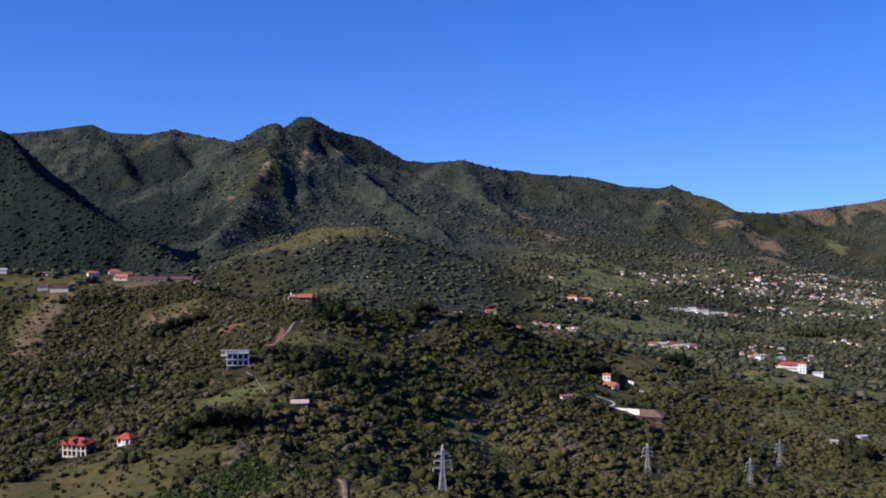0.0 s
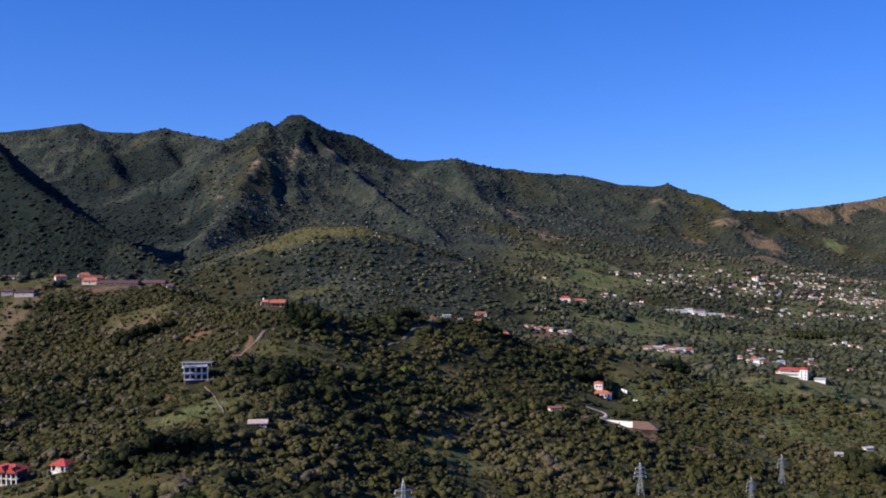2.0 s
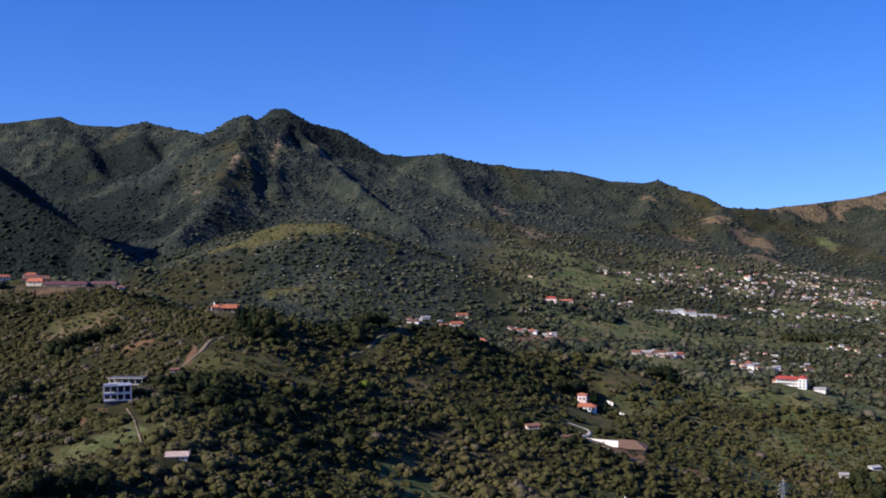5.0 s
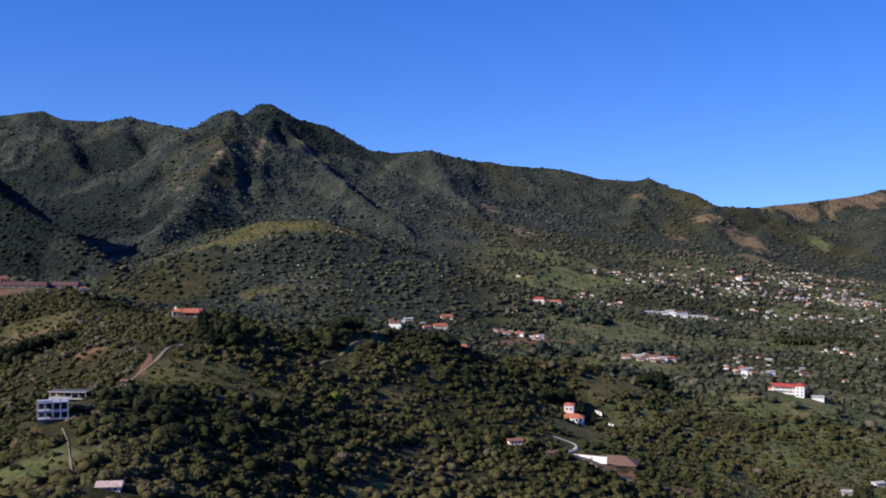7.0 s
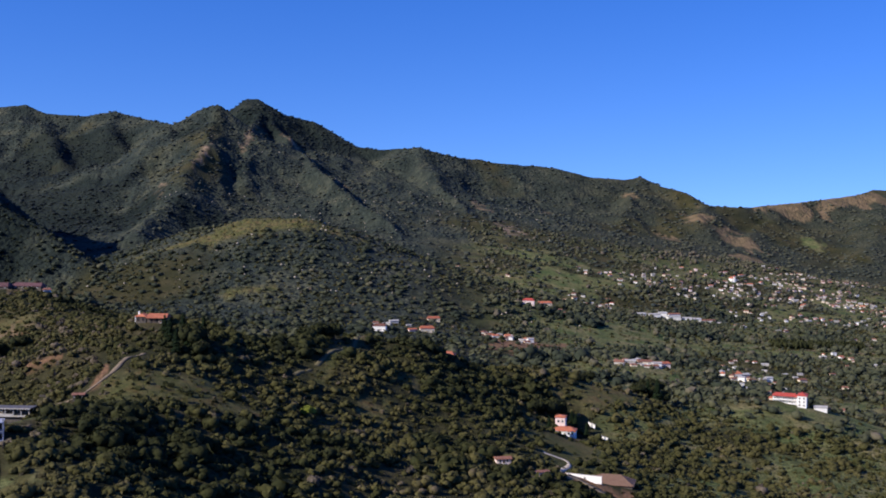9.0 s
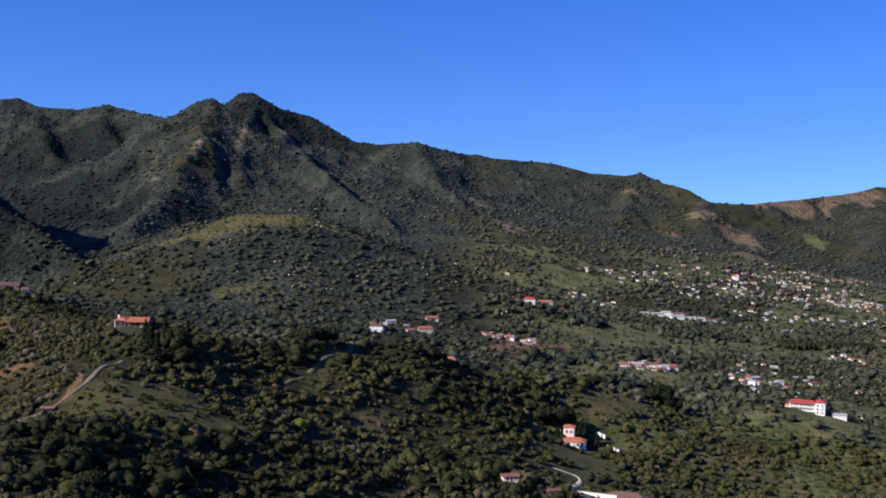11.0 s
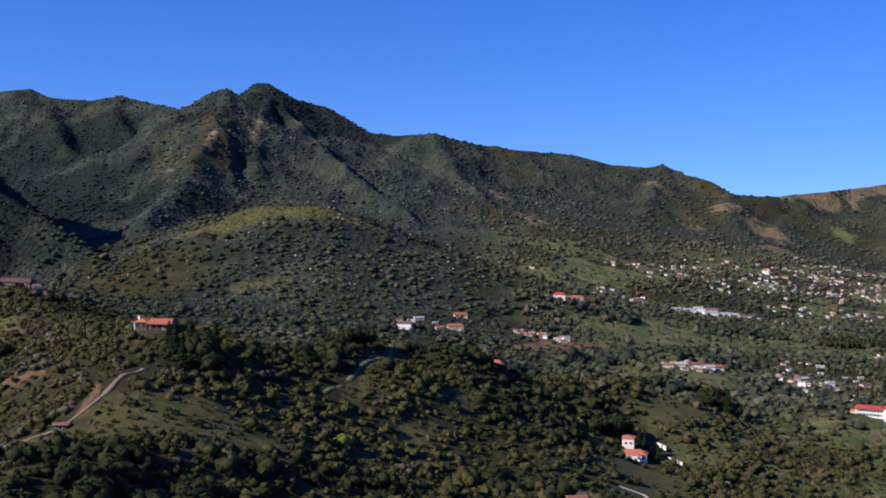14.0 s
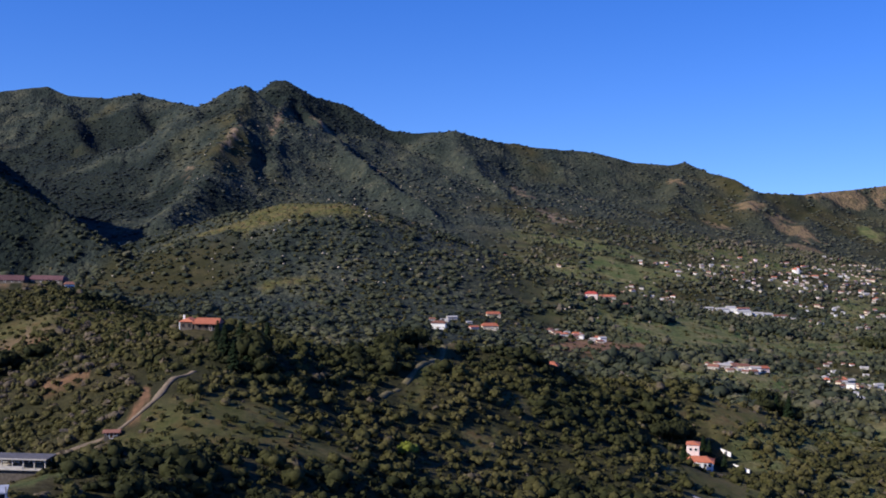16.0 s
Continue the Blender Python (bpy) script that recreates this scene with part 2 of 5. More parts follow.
def open_valley(x, y):
    """Pasture and small plots between the trees of the valley floor, 0..1."""
    side = np.clip((x - 40) / 120, 0, 1) * np.clip((2600 - y) / 300, 0, 1)
    return side * np.clip(0.75 + 2.6 * fbm(x, y, 75, 91, 3), 0, 1) * 0.95


def forest(x, y):
    """The dark woods of the mountain, 0..1, broken by brighter grass."""
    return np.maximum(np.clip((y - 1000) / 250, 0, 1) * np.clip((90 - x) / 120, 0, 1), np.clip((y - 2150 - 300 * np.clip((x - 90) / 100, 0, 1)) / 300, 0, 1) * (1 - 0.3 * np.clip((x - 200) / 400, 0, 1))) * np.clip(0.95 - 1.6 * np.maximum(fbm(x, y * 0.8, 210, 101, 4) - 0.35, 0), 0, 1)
# -- terrain end --



# ---- materials ----
class Nodes:
    """A short way to write node materials."""
    def __init__(self, name, rough=0.85):
        self.mat = bpy.data.materials.new(name)
        self.mat.use_nodes = True
        self.tree = self.mat.node_tree
        self.bsdf = self.tree.nodes["Principled BSDF"]
        self.bsdf.inputs["Roughness"].default_value = rough
        self.bsdf.inputs["Specular IOR Level"].default_value = 0.25
        self.place = self.tree.nodes.new("ShaderNodeNewGeometry").outputs["Position"]

    def link(self, a, b):
        self.tree.links.new(a, b)

    def noise(self, scale, detail=4.0, rough=0.55, vector=None):
        n = self.tree.nodes.new("ShaderNodeTexNoise")
        n.inputs["Scale"].default_value = scale
        n.inputs["Detail"].default_value = detail
        n.inputs["Roughness"].default_value = rough
        self.link(vector or self.place, n.inputs["Vector"])
        return n.outputs["Fac"]

    def attribute(self, name):
        n = self.tree.nodes.new("ShaderNodeAttribute")
        n.attribute_name = name
        return n.outputs["Fac"]

    def ramp(self, fac, stops):
        n = self.tree.nodes.new("ShaderNodeValToRGB")
        el = n.color_ramp.elements
        while len(el) < len(stops):
            el.new(0.5)
        for e, (p, c) in zip(el, stops):
            e.position, e.color = p, (*c, 1) if len(c) == 3 else c
        self.link(fac, n.inputs["Fac"])
        return n.outputs["Color"]

    def mix(self, fac, a, b, kind="MIX"):
        n = self.tree.nodes.new("ShaderNodeMix")
        n.data_type, n.blend_type = "RGBA", kind
        for socket, value in ((n.inputs[0], fac), (n.inputs[6], a), (n.inputs[7], b)):
            if isinstance(value, (int, float)):
                socket.default_value = value
            elif isinstance(value, tuple):
                socket.default_value = (*value, 1)
            else:
                self.link(value, socket)
        return n.outputs[2]

    def math(self, kind, a, b):
        n = self.tree.nodes.new("ShaderNodeMath")
        n.operation = kind
        for socket, value in ((n.inputs[0], a), (n.inputs[1], b)):
            if isinstance(value, (int, float)):
                socket.default_value = value
            else:
                self.link(value, socket)
        return n.outputs[0]

    def bump(self, fac, strength, distance):
        n = self.tree.nodes.new("ShaderNodeBump")
        n.inputs["Strength"].default_value = strength
        n.inputs["Distance"].default_value = distance
        self.link(fac, n.inputs["Height"])
        self.link(n.outputs["Normal"], self.bsdf.inputs["Normal"])

    def colour(self, c):
        if isinstance(c, tuple):
            self.bsdf.inputs["Base Color"].default_value = (*c, 1)
        else:
            self.link(c, self.bsdf.inputs["Base Color"])
        return self.mat


def ground_material():
    n = Nodes("hill_ground", 0.95)
    n.bsdf.inputs["Specular IOR Level"].default_value = 0.1
    scrub = n.ramp(n.noise(0.02, 6, 0.62), [(0.32, (0.024, 0.027, 0.011)), (0.5, (0.044, 0.041, 0.018)), (0.68, (0.074, 0.062, 0.031))])
    scrub = n.mix(0.55, scrub, n.ramp(n.noise(0.45, 6, 0.7), [(0.38, (0.22, 0.24, 0.17)), (0.60, (1.15, 1.15, 1.05))]), "MULTIPLY")
    grass = n.ramp(n.noise(0.045, 5, 0.6), [(0.3, (0.062, 0.066, 0.023)), (0.5, (0.092, 0.085, 0.036)), (0.7, (0.132, 0.104, 0.054))])
    grass = n.mix(0.5, grass, n.ramp(n.noise(0.5, 4, 0.6), [(0.36, (0.55, 0.58, 0.50)), (0.6, (1.0, 1.0, 1.0))]), "MULTIPLY")
    grass = n.mix(0.8, grass, n.ramp(n.noise(0.13, 6, 0.7), [(0.36, (0.55, 0.62, 0.50)), (0.5, (1.05, 1.08, 0.95)), (0.62, (1.05, 0.80, 0.70))]), "MULTIPLY")
    field = n.ramp(n.noise(0.03, 4, 0.6), [(0.32, (0.078, 0.110, 0.039)), (0.5, (0.148, 0.150, 0.063)), (0.68, (0.235, 0.188, 0.100))])
    field = n.mix(0.75, field, n.ramp(n.noise(0.16, 6, 0.7), [(0.36, (0.34, 0.40, 0.32)), (0.58, (1.0, 1.0, 1.0))]), "MULTIPLY")
    field = n.mix(0.7, field, n.ramp(n.noise(0.7, 5, 0.7), [(0.40, (0.30, 0.36, 0.28)), (0.56, (1.1, 1.1, 1.05))]), "MULTIPLY")
    dry = n.ramp(n.noise(0.05, 5, 0.6), [(0.3, (0.095, 0.075, 0.040)), (0.7, (0.19, 0.130, 0.075))])
    soil = n.ramp(n.noise(0.2, 5, 0.6), [(0.3, (0.11, 0.068, 0.038)), (0.7, (0.23, 0.125, 0.070))])
    rock = n.ramp(n.noise(0.06, 6, 0.7), [(0.35, (0.05, 0.05, 0.03)), (0.5, (0.12, 0.09, 0.06)), (0.68, (0.27, 0.19, 0.13))])
    # bluish woods colour, with the distance haze painted in
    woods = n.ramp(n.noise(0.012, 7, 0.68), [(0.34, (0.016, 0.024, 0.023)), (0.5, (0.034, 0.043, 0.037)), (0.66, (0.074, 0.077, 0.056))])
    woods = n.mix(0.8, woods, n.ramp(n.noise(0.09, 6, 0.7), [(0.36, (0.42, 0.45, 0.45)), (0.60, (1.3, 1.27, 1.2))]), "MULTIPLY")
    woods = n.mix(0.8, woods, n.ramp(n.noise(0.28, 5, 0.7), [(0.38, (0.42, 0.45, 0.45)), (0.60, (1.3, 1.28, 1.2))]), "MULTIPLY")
    # near-black woods colour, laid where the mountain's shade is painted
    shade_tone = n.ramp(n.noise(0.05, 6, 0.7), [(0.35, (0.006, 0.010, 0.009)), (0.65, (0.016, 0.023, 0.018))])
    c = scrub
    for name, col in (("forest", woods), ("pasture", field), ("meadow", grass), ("field", field), ("dry", dry), ("soil", soil), ("rock", rock), ("shade_tone", shade_tone)):
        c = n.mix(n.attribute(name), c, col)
    canopy = n.tree.nodes.new("ShaderNodeTexVoronoi")
    canopy.inputs["Scale"].default_value = 0.105
    canopy.inputs["Randomness"].default_value = 1.0
    warp = n.tree.nodes.new("ShaderNodeTexNoise")
    warp.inputs["Scale"].default_value = 0.12
    n.link(n.place, warp.inputs["Vector"])
    bent = n.tree.nodes.new("ShaderNodeVectorMath")
    bent.operation = "MULTIPLY_ADD"
    bent.inputs[1].default_value = (9, 9, 9)
    n.link(warp.outputs["Color"], bent.inputs[0])
    n.link(n.place, bent.inputs[2])
    n.link(bent.outputs[0], canopy.inputs["Vector"])
    crowns = n.math("MULTIPLY", n.math("SUBTRACT", 0.8, canopy.outputs["Distance"]), n.math("MULTIPLY", n.attribute("forest"), 3.0))
    n.bump(n.math("ADD", n.noise(0.30, 7, 0.75), crowns), 0.9, 1.8)
    return n.colour(c)


def leaf_material(name, stops, gloss=0.10, rough=0.85):
    n = Nodes(name, rough)
    n.bsdf.inputs["Specular IOR Level"].default_value = gloss
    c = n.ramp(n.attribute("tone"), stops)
    isl = n.tree.nodes.new("ShaderNodeNewGeometry").outputs["Random Per Island"]
    c = n.mix(0.6, c, n.ramp(isl, [(0.0, (0.88, 0.89, 0.86)), (1.0, (1.12, 1.11, 1.08))]), "MULTIPLY")
    # Noise dapples paint the dark gaps between leaves into the colour.
    c = n.mix(0.7, c, n.ramp(n.noise(0.7, 6, 0.75), [(0.36, (0.55, 0.57, 0.52)), (0.60, (1.2, 1.2, 1.12))]), "MULTIPLY")
    n.bump(n.noise(0.9, 6, 0.75), 0.7, 0.6)
    n.colour(c)
    thin = n.tree.nodes.new("ShaderNodeBsdfTranslucent")
    n.link(c, thin.inputs["Color"])
    both = n.tree.nodes.new("ShaderNodeMixShader")
    both.inputs[0].default_value = 0.30
    n.link(n.bsdf.outputs[0], both.inputs[1])
    n.link(thin.outputs[0], both.inputs[2])
    n.link(both.outputs[0], n.tree.nodes["Material Output"].inputs["Surface"])
    return n.mat


def plain(name, col, rough=0.8, grain=3.0, amount=0.25, metal=0.0):
    """Paint, plaster, sheet or wood with grain and blotches."""
    n = Nodes(name, rough)
    n.bsdf.inputs["Metallic"].default_value = metal
    low = tuple(v * (1 - amount) for v in col)
    high = tuple(min(1.0, v * (1 + amount)) for v in col)
    c = n.ramp(n.noise(grain, 5, 0.6), [(0.3, low), (0.7, high)])
    c = n.mix(0.35, c, n.ramp(n.noise(grain * 0.12, 3, 0.6), [(0.35, (0.7, 0.68, 0.66)), (0.6, (1.0, 1.0, 1.0))]), "MULTIPLY")
    n.bump(n.noise(grain * 4, 3, 0.6), 0.15, 0.05)
    return n.colour(c)


def tile_material(name, col):
    """Clay tiles: each house keeps its own tone."""
    n = Nodes(name, 0.8)
    rnd = n.tree.nodes.new("ShaderNodeObjectInfo").outputs["Random"]
    c = n.mix(n.noise(0.6, 5, 0.65), tuple(v * 0.6 for v in col), tuple(min(1, v * 1.25) for v in col))
    c = n.mix(0.7, c, n.ramp(rnd, [(0.0, (0.55, 0.5, 0.5)), (0.5, (1.0, 0.95, 0.9)), (1.0, (1.15, 1.1, 1.05))]), "MULTIPLY")
    w = n.tree.nodes.new("ShaderNodeTexWave")
    w.inputs["Scale"].default_value = 1.4
    w.inputs["Distortion"].default_value = 0.6
    n.link(n.place, w.inputs["Vector"])
    n.bump(w.outputs["Fac"], 0.5, 0.08)
    return n.colour(c)


MAT_GROUND = ground_material()
LEAF_STOPS = [(0.0, (0.026, 0.031, 0.014)), (0.35, (0.060, 0.060, 0.023)), (0.7, (0.100, 0.089, 0.037)), (0.86, (0.122, 0.104, 0.051)), (0.93, (0.13, 0.103, 0.072)), (1.0, (0.15, 0.12, 0.095))]
MAT_LEAF = leaf_material("foliage", LEAF_STOPS)
# Bluish leaf tones paint distance haze onto the mountain and valley trees.
MAT_FOREST = leaf_material("hazy_mountain_foliage", [(0.0, (0.015, 0.021, 0.023)), (0.2, (0.037, 0.048, 0.047)), (0.5, (0.057, 0.068, 0.061)), (0.9, (0.098, 0.098, 0.066)), (1.0, (0.13, 0.112, 0.086))], 0.2, 0.8)
MAT_VALLEY = leaf_material("hazy_valley_foliage", [(0.0, (0.024, 0.033, 0.024)), (0.35, (0.055, 0.064, 0.040)), (0.7, (0.100, 0.101, 0.058)), (0.9, (0.135, 0.122, 0.084)), (1.0, (0.15, 0.125, 0.10))], 0.2, 0.8)
MAT_CONIFER = leaf_material("conifer_needles", [(0.0, (0.010, 0.020, 0.010)), (1.0, (0.026, 0.042, 0.018))])
MAT_YELLOW = leaf_material("flowering_foliage", [(0.0, (0.11, 0.14, 0.025)), (1.0, (0.20, 0.22, 0.04))])
MAT_CANE = leaf_material("cane_leaves", [(0.0, (0.050, 0.075, 0.024)), (1.0, (0.12, 0.14, 0.05))])
MAT_BARK = plain("bark", (0.10, 0.075, 0.055), 0.95, 2.0, 0.4)
MAT_WHITE = plain("white_plaster", (0.78, 0.76, 0.72), 0.85, 0.8, 0.08)
MAT_DULL = plain("weathered_white_plaster", (0.44, 0.41, 0.37), 0.9, 0.8, 0.15)
MAT_PINK = plain("pink_plaster", (0.72, 0.58, 0.54), 0.85, 0.8, 0.10)
MAT_CREAM = plain("cream_plaster", (0.66, 0.56, 0.42), 0.85, 0.8, 0.10)
MAT_GREY = plain("bare_block", (0.36, 0.33, 0.30), 0.9, 0.8, 0.15)
# White plaster tinted bluish to paint the shade on the frame house.
MAT_SHADE_BLUISH = plain("shade_tinted_plaster", (0.30, 0.32, 0.39), 0.85, 0.8, 0.2)
# Dark stone, which also paints the shade on some house walls.
MAT_STONE_AND_SHADE = plain("dark_stone_and_shade", (0.10, 0.085, 0.07), 0.95, 1.2, 0.35)
MAT_PURPLE = tile_material("old_purple_tiles", (0.105, 0.052, 0.056))
MAT_BOULDER = plain("pale_boulder", (0.34, 0.29, 0.23), 0.95, 0.6, 0.3)
MAT_CLAY = tile_material("clay_tiles", (0.44, 0.15, 0.085))
MAT_RED = tile_material("red_roof_sheet", (0.38, 0.065, 0.05))
MAT_RUST = tile_material("rusty_roof_sheet", (0.22, 0.105, 0.075))
MAT_BROWN = tile_material("brown_roof_sheet", (0.17, 0.105, 0.075))
MAT_ZINC = plain("zinc_roof_sheet", (0.40, 0.38, 0.36), 0.6, 0.6, 0.25, 0.1)
MAT_GLASS = plain("dark_window_glass", (0.025, 0.028, 0.035), 0.12, 0.5, 0.2)
MAT_DARK = plain("dark_roof_sheet", (0.10, 0.095, 0.10), 0.7, 0.6, 0.25)
MAT_WOOD = plain("brown_wood", (0.13, 0.07, 0.04), 0.7, 2.0, 0.3)
MAT_STEEL = plain("galvanised_steel", (0.40, 0.41, 0.42), 0.55, 2.0, 0.12, 0.5)
MAT_TRACK = plain("pale_track", (0.155, 0.118, 0.08), 0.95, 0.35, 0.55)
MAT_CUT = plain("worn_grass_track", (0.10, 0.085, 0.045), 0.95, 0.4, 0.4)
MAT_DRIVE = plain("worn_concrete_drive", (0.42, 0.36, 0.30), 0.9, 0.5, 0.2)
MAT_CONCRETE = plain("pale_concrete", (0.62, 0.58, 0.53), 0.9, 0.5, 0.12)


# ---- meshes ----
def raw_mesh(name, co, faces, smooth=None, attributes=()):
    """A mesh from arrays: corners, and triangles or quads of one size."""
    co, faces = np.asarray(co, float), np.asarray(faces)
    me = bpy.data.meshes.new(name)
    k = faces.shape[1]
    me.vertices.add(len(co))
    me.vertices.foreach_set("co", co.ravel())
    me.loops.add(faces.size)
    me.loops.foreach_set("vertex_index", faces.ravel().astype(np.int32))
    me.polygons.add(len(faces))
    me.polygons.foreach_set("loop_start", np.arange(0, faces.size, k, dtype=np.int32))
    me.update(calc_edges=True)
    if smooth is not None:
        me.polygons.foreach_set("use_smooth", smooth)
    for key, values in attributes:
        me.attributes.new(key, "FLOAT", "POINT").data.foreach_set("value", np.asarray(values, np.float32).ravel())
    return me


def z_at(x, y):
    return float(height(x, y))


def part(name, bm, material, parent, label=""):
    """Links a bmesh as one mesh object under a thing or a part."""
    me = bpy.data.meshes.new(name)
    bm.normal_update()
    bm.to_mesh(me)
    bm.free()
    me.materials.append(material)
    ob = new(name, me)
    ob.parent = parent
    if label:
        tagged(ob, label)
    return ob


def box(bm, x0, x1, y0, y1, z0, z1, bevel=0.0):
    """Adds a block to the bmesh."""
    got = bmesh.ops.create_cube(bm, size=1)["verts"]
    bmesh.ops.transform(bm, matrix=Matrix.Translation(((x0 + x1) / 2, (y0 + y1) / 2, (z0 + z1) / 2)) @ Matrix.Diagonal((x1 - x0, y1 - y0, z1 - z0, 1)), verts=got)
    if bevel:
        edges = {e for v in got for e in v.link_edges}
        bmesh.ops.bevel(bm, geom=list(edges), offset=bevel, segments=1, affect="EDGES")
    return bm


def beam(bm, a, b, w):
    """A square bar from a to b."""
    a, b = Vector(a), Vector(b)
    got = bmesh.ops.create_cube(bm, size=1)["verts"]
    turn = (b - a).to_track_quat("Z", "Y").to_matrix().to_4x4()
    bmesh.ops.transform(bm, matrix=Matrix.Translation((a + b) / 2) @ turn @ Matrix.Diagonal((w, w, (b - a).length, 1)), verts=got)
    return bm


def hip_roof(bm, x0, x1, y0, y1, z, rise, hip=0.35, thick=0.25):
    """A hipped or gabled roof (hip 0) with thick eaves over a rectangle; the ridge runs along the longer side."""
    along = (x1 - x0) >= (y1 - y0)
    cut = hip * ((x1 - x0) if along else (y1 - y0))
    if along:
        ym = (y0 + y1) / 2
        ridge = [(x0 + cut, ym, z + rise), (x1 - cut, ym, z + rise)]
    else:
        xm = (x0 + x1) / 2
        ridge = [(xm, y0 + cut, z + rise), (xm, y1 - cut, z + rise)]
    low = [bm.verts.new(p) for p in ((x0, y0, z - thick), (x1, y0, z - thick), (x1, y1, z - thick), (x0, y1, z - thick))]
    eave = [bm.verts.new(p) for p in ((x0, y0, z), (x1, y0, z), (x1, y1, z), (x0, y1, z))]
    r = [bm.verts.new(p) for p in ridge]
    bm.faces.new(low[::-1])
    for k in range(4):
        bm.faces.new((low[k], low[(k + 1) % 4], eave[(k + 1) % 4], eave[k]))
    if along:
        bm.faces.new((eave[0], eave[1], r[1], r[0]))
        bm.faces.new((eave[2], eave[3], r[0], r[1]))
        bm.faces.new((eave[1], eave[2], r[1]))
        bm.faces.new((eave[3], eave[0], r[0]))
    else:
        bm.faces.new((eave[1], eave[2], r[1], r[0]))
        bm.faces.new((eave[3], eave[0], r[0], r[1]))
        bm.faces.new((eave[0], eave[1], r[0]))
        bm.faces.new((eave[2], eave[3], r[1]))
    return bm


def thing(name, x, y, turn=0.0, z=None, label="", category="", group="", sink=0.3):
    """An empty at the thing's base, on the ground."""
    ob = new(name)
    ob.matrix_basis = pose(x, y, (z_at(x, y) if z is None else z) - sink, 0, 0, turn)
    return tagged(ob, label, category, group)


# ---- the ground ----
def build_ground():
    inner = np.radians(np.linspace(-27, 27, 560))
    outer = np.radians(np.linspace(27, 333, 76)[1:-1])
    ang = np.concatenate([inner, outer])
    rad = np.concatenate([[1.0], np.geomspace(60, 1900, 270), np.linspace(1900, 4600, 235)[1:], [4900, 5600, 7500]])
    cx, cy = -30.0, -160.0
    A, R = np.meshgrid(ang, rad)
    X, Y = (cx + np.sin(A) * R).ravel(), (cy + np.cos(A) * R).ravel()
    Z = height(X, Y)
    na, nr = len(ang), len(rad)
    idx = np.arange(na * nr).reshape(nr, na)
    nxt = np.roll(idx, -1, axis=1)
    quads = np.stack([idx[1:], nxt[1:], nxt[:-1], idx[:-1]], -1).reshape(-1, 4)
    masks = [(k, patch(X, Y, v, rough)) for k, v, rough in (("meadow", MEADOWS, 0.5), ("field", FIELDS, 0.5), ("dry", DRY, 0.7), ("soil", SOILS, 0.9), ("rock", ROCKS, 0.9))]
    masks += [("shade_tone", wood_shade(X, Y)), ("pasture", open_valley(X, Y)), ("forest", forest(X, Y))]
    return raw_mesh("ground", np.stack([X, Y, Z], -1), quads, np.ones(len(quads), bool), masks)


ground = new("ground", build_ground())
ground.data.materials.append(MAT_GROUND)
tagged(ground, "green and brown hill country rising to a mountain wall", "ground", kind="structure")


def ribbon(name, points, width, material, label, category="road", lift=0.3):
    """A road or track laid on the ground along a line, with a thickness."""
    dense = []
    for (ax, ay), (bx, by) in zip(points, points[1:]):
        n = max(2, int(math.hypot(bx - ax, by - ay) / 2.5))
        dense += [(ax + (bx - ax) * k / n, ay + (by - ay) * k / n) for k in range(n)]
    dense.append(points[-1])
    p = np.array(dense)
    for _ in range(3):
        p[1:-1] = (p[:-2] + 2 * p[1:-1] + p[2:]) / 4
    d = np.gradient(p, axis=0)
    d /= np.hypot(d[:, 0], d[:, 1])[:, None] + 1e-9
    side = np.stack([-d[:, 1], d[:, 0]], 1) * (width / 2 * (1 + 0.45 * fbm(p[:, 0], p[:, 1], 9, 77, 2)))[:, None]
    rows = []
    for q, drop in ((p + side, 0.9), (p + side, 0), (p, 0), (p - side, 0), (p - side, 0.9)):
        rows.append(np.column_stack([q, height(q[:, 0], q[:, 1]) + lift - drop]))
    co = np.stack(rows, 1)
    n = len(p)
    idx = np.arange(n * 5).reshape(n, 5)
    quads = np.stack([idx[:-1, :-1], idx[:-1, 1:], idx[1:, 1:], idx[1:, :-1]], -1).reshape(-1, 4)
    ob = new(name, raw_mesh(name, co.reshape(-1, 3), quads[:, ::-1]))
    ob.data.materials.append(material)
    return tagged(ob, label, category, kind="structure")


ribbon("dirt_track", [(-205, 552), (-179, 556), (-162, 562), (-155, 573), (-152, 590), (-152, 612), (-148, 632)], 2.4, MAT_TRACK, "pale rutted dirt track climbing the hillside", "track")
ribbon("driveway", [(72, 678), (78, 678), (86, 679), (87, 668), (80, 657), (78, 645), (82, 634)], 2.6, MAT_DRIVE, "pale concrete driveway winding below the tower house", "driveway")
ribbon("yard_path", [(60, 612), (68, 618), (76, 628), (84, 632), (92, 626), (104, 616), (120, 612), (140, 612)], 4.0, MAT_TRACK, "trodden earth yard below the barn", "yard")
ribbon("garden_path", [(100, 748), (110, 752), (122, 760), (136, 764)], 1.6, MAT_TRACK, "pale garden path beside the tower house", "path")
ribbon("dirt_road", [(-66, 175), (-70, 205), (-74, 235), (-86, 262)], 3.2, MAT_TRACK, "reddish dirt road between the trees", "road")
ribbon("footpath", [(-153, 447), (-145, 430), (-138, 412), (-130, 392), (-122, 372)], 0.8, MAT_TRACK, "narrow pale footpath below the frame house", "path")
ribbon("cut_track", [(-72, 668), (-66, 684), (-60, 700), (-53, 730), (-46, 760), (-44, 778)], 2.6, MAT_CUT, "worn grassy track cut straight up the ridge", "track")
ribbon("valley_road", [(540, 1560), (580, 1530), (640, 1530), (690, 1560)], 5.0, MAT_TRACK, "pale earth road beside a dark plantation", "road")


# ---- buildings ----
CLEAR = []          # places that no tree may cover: x, y, radius


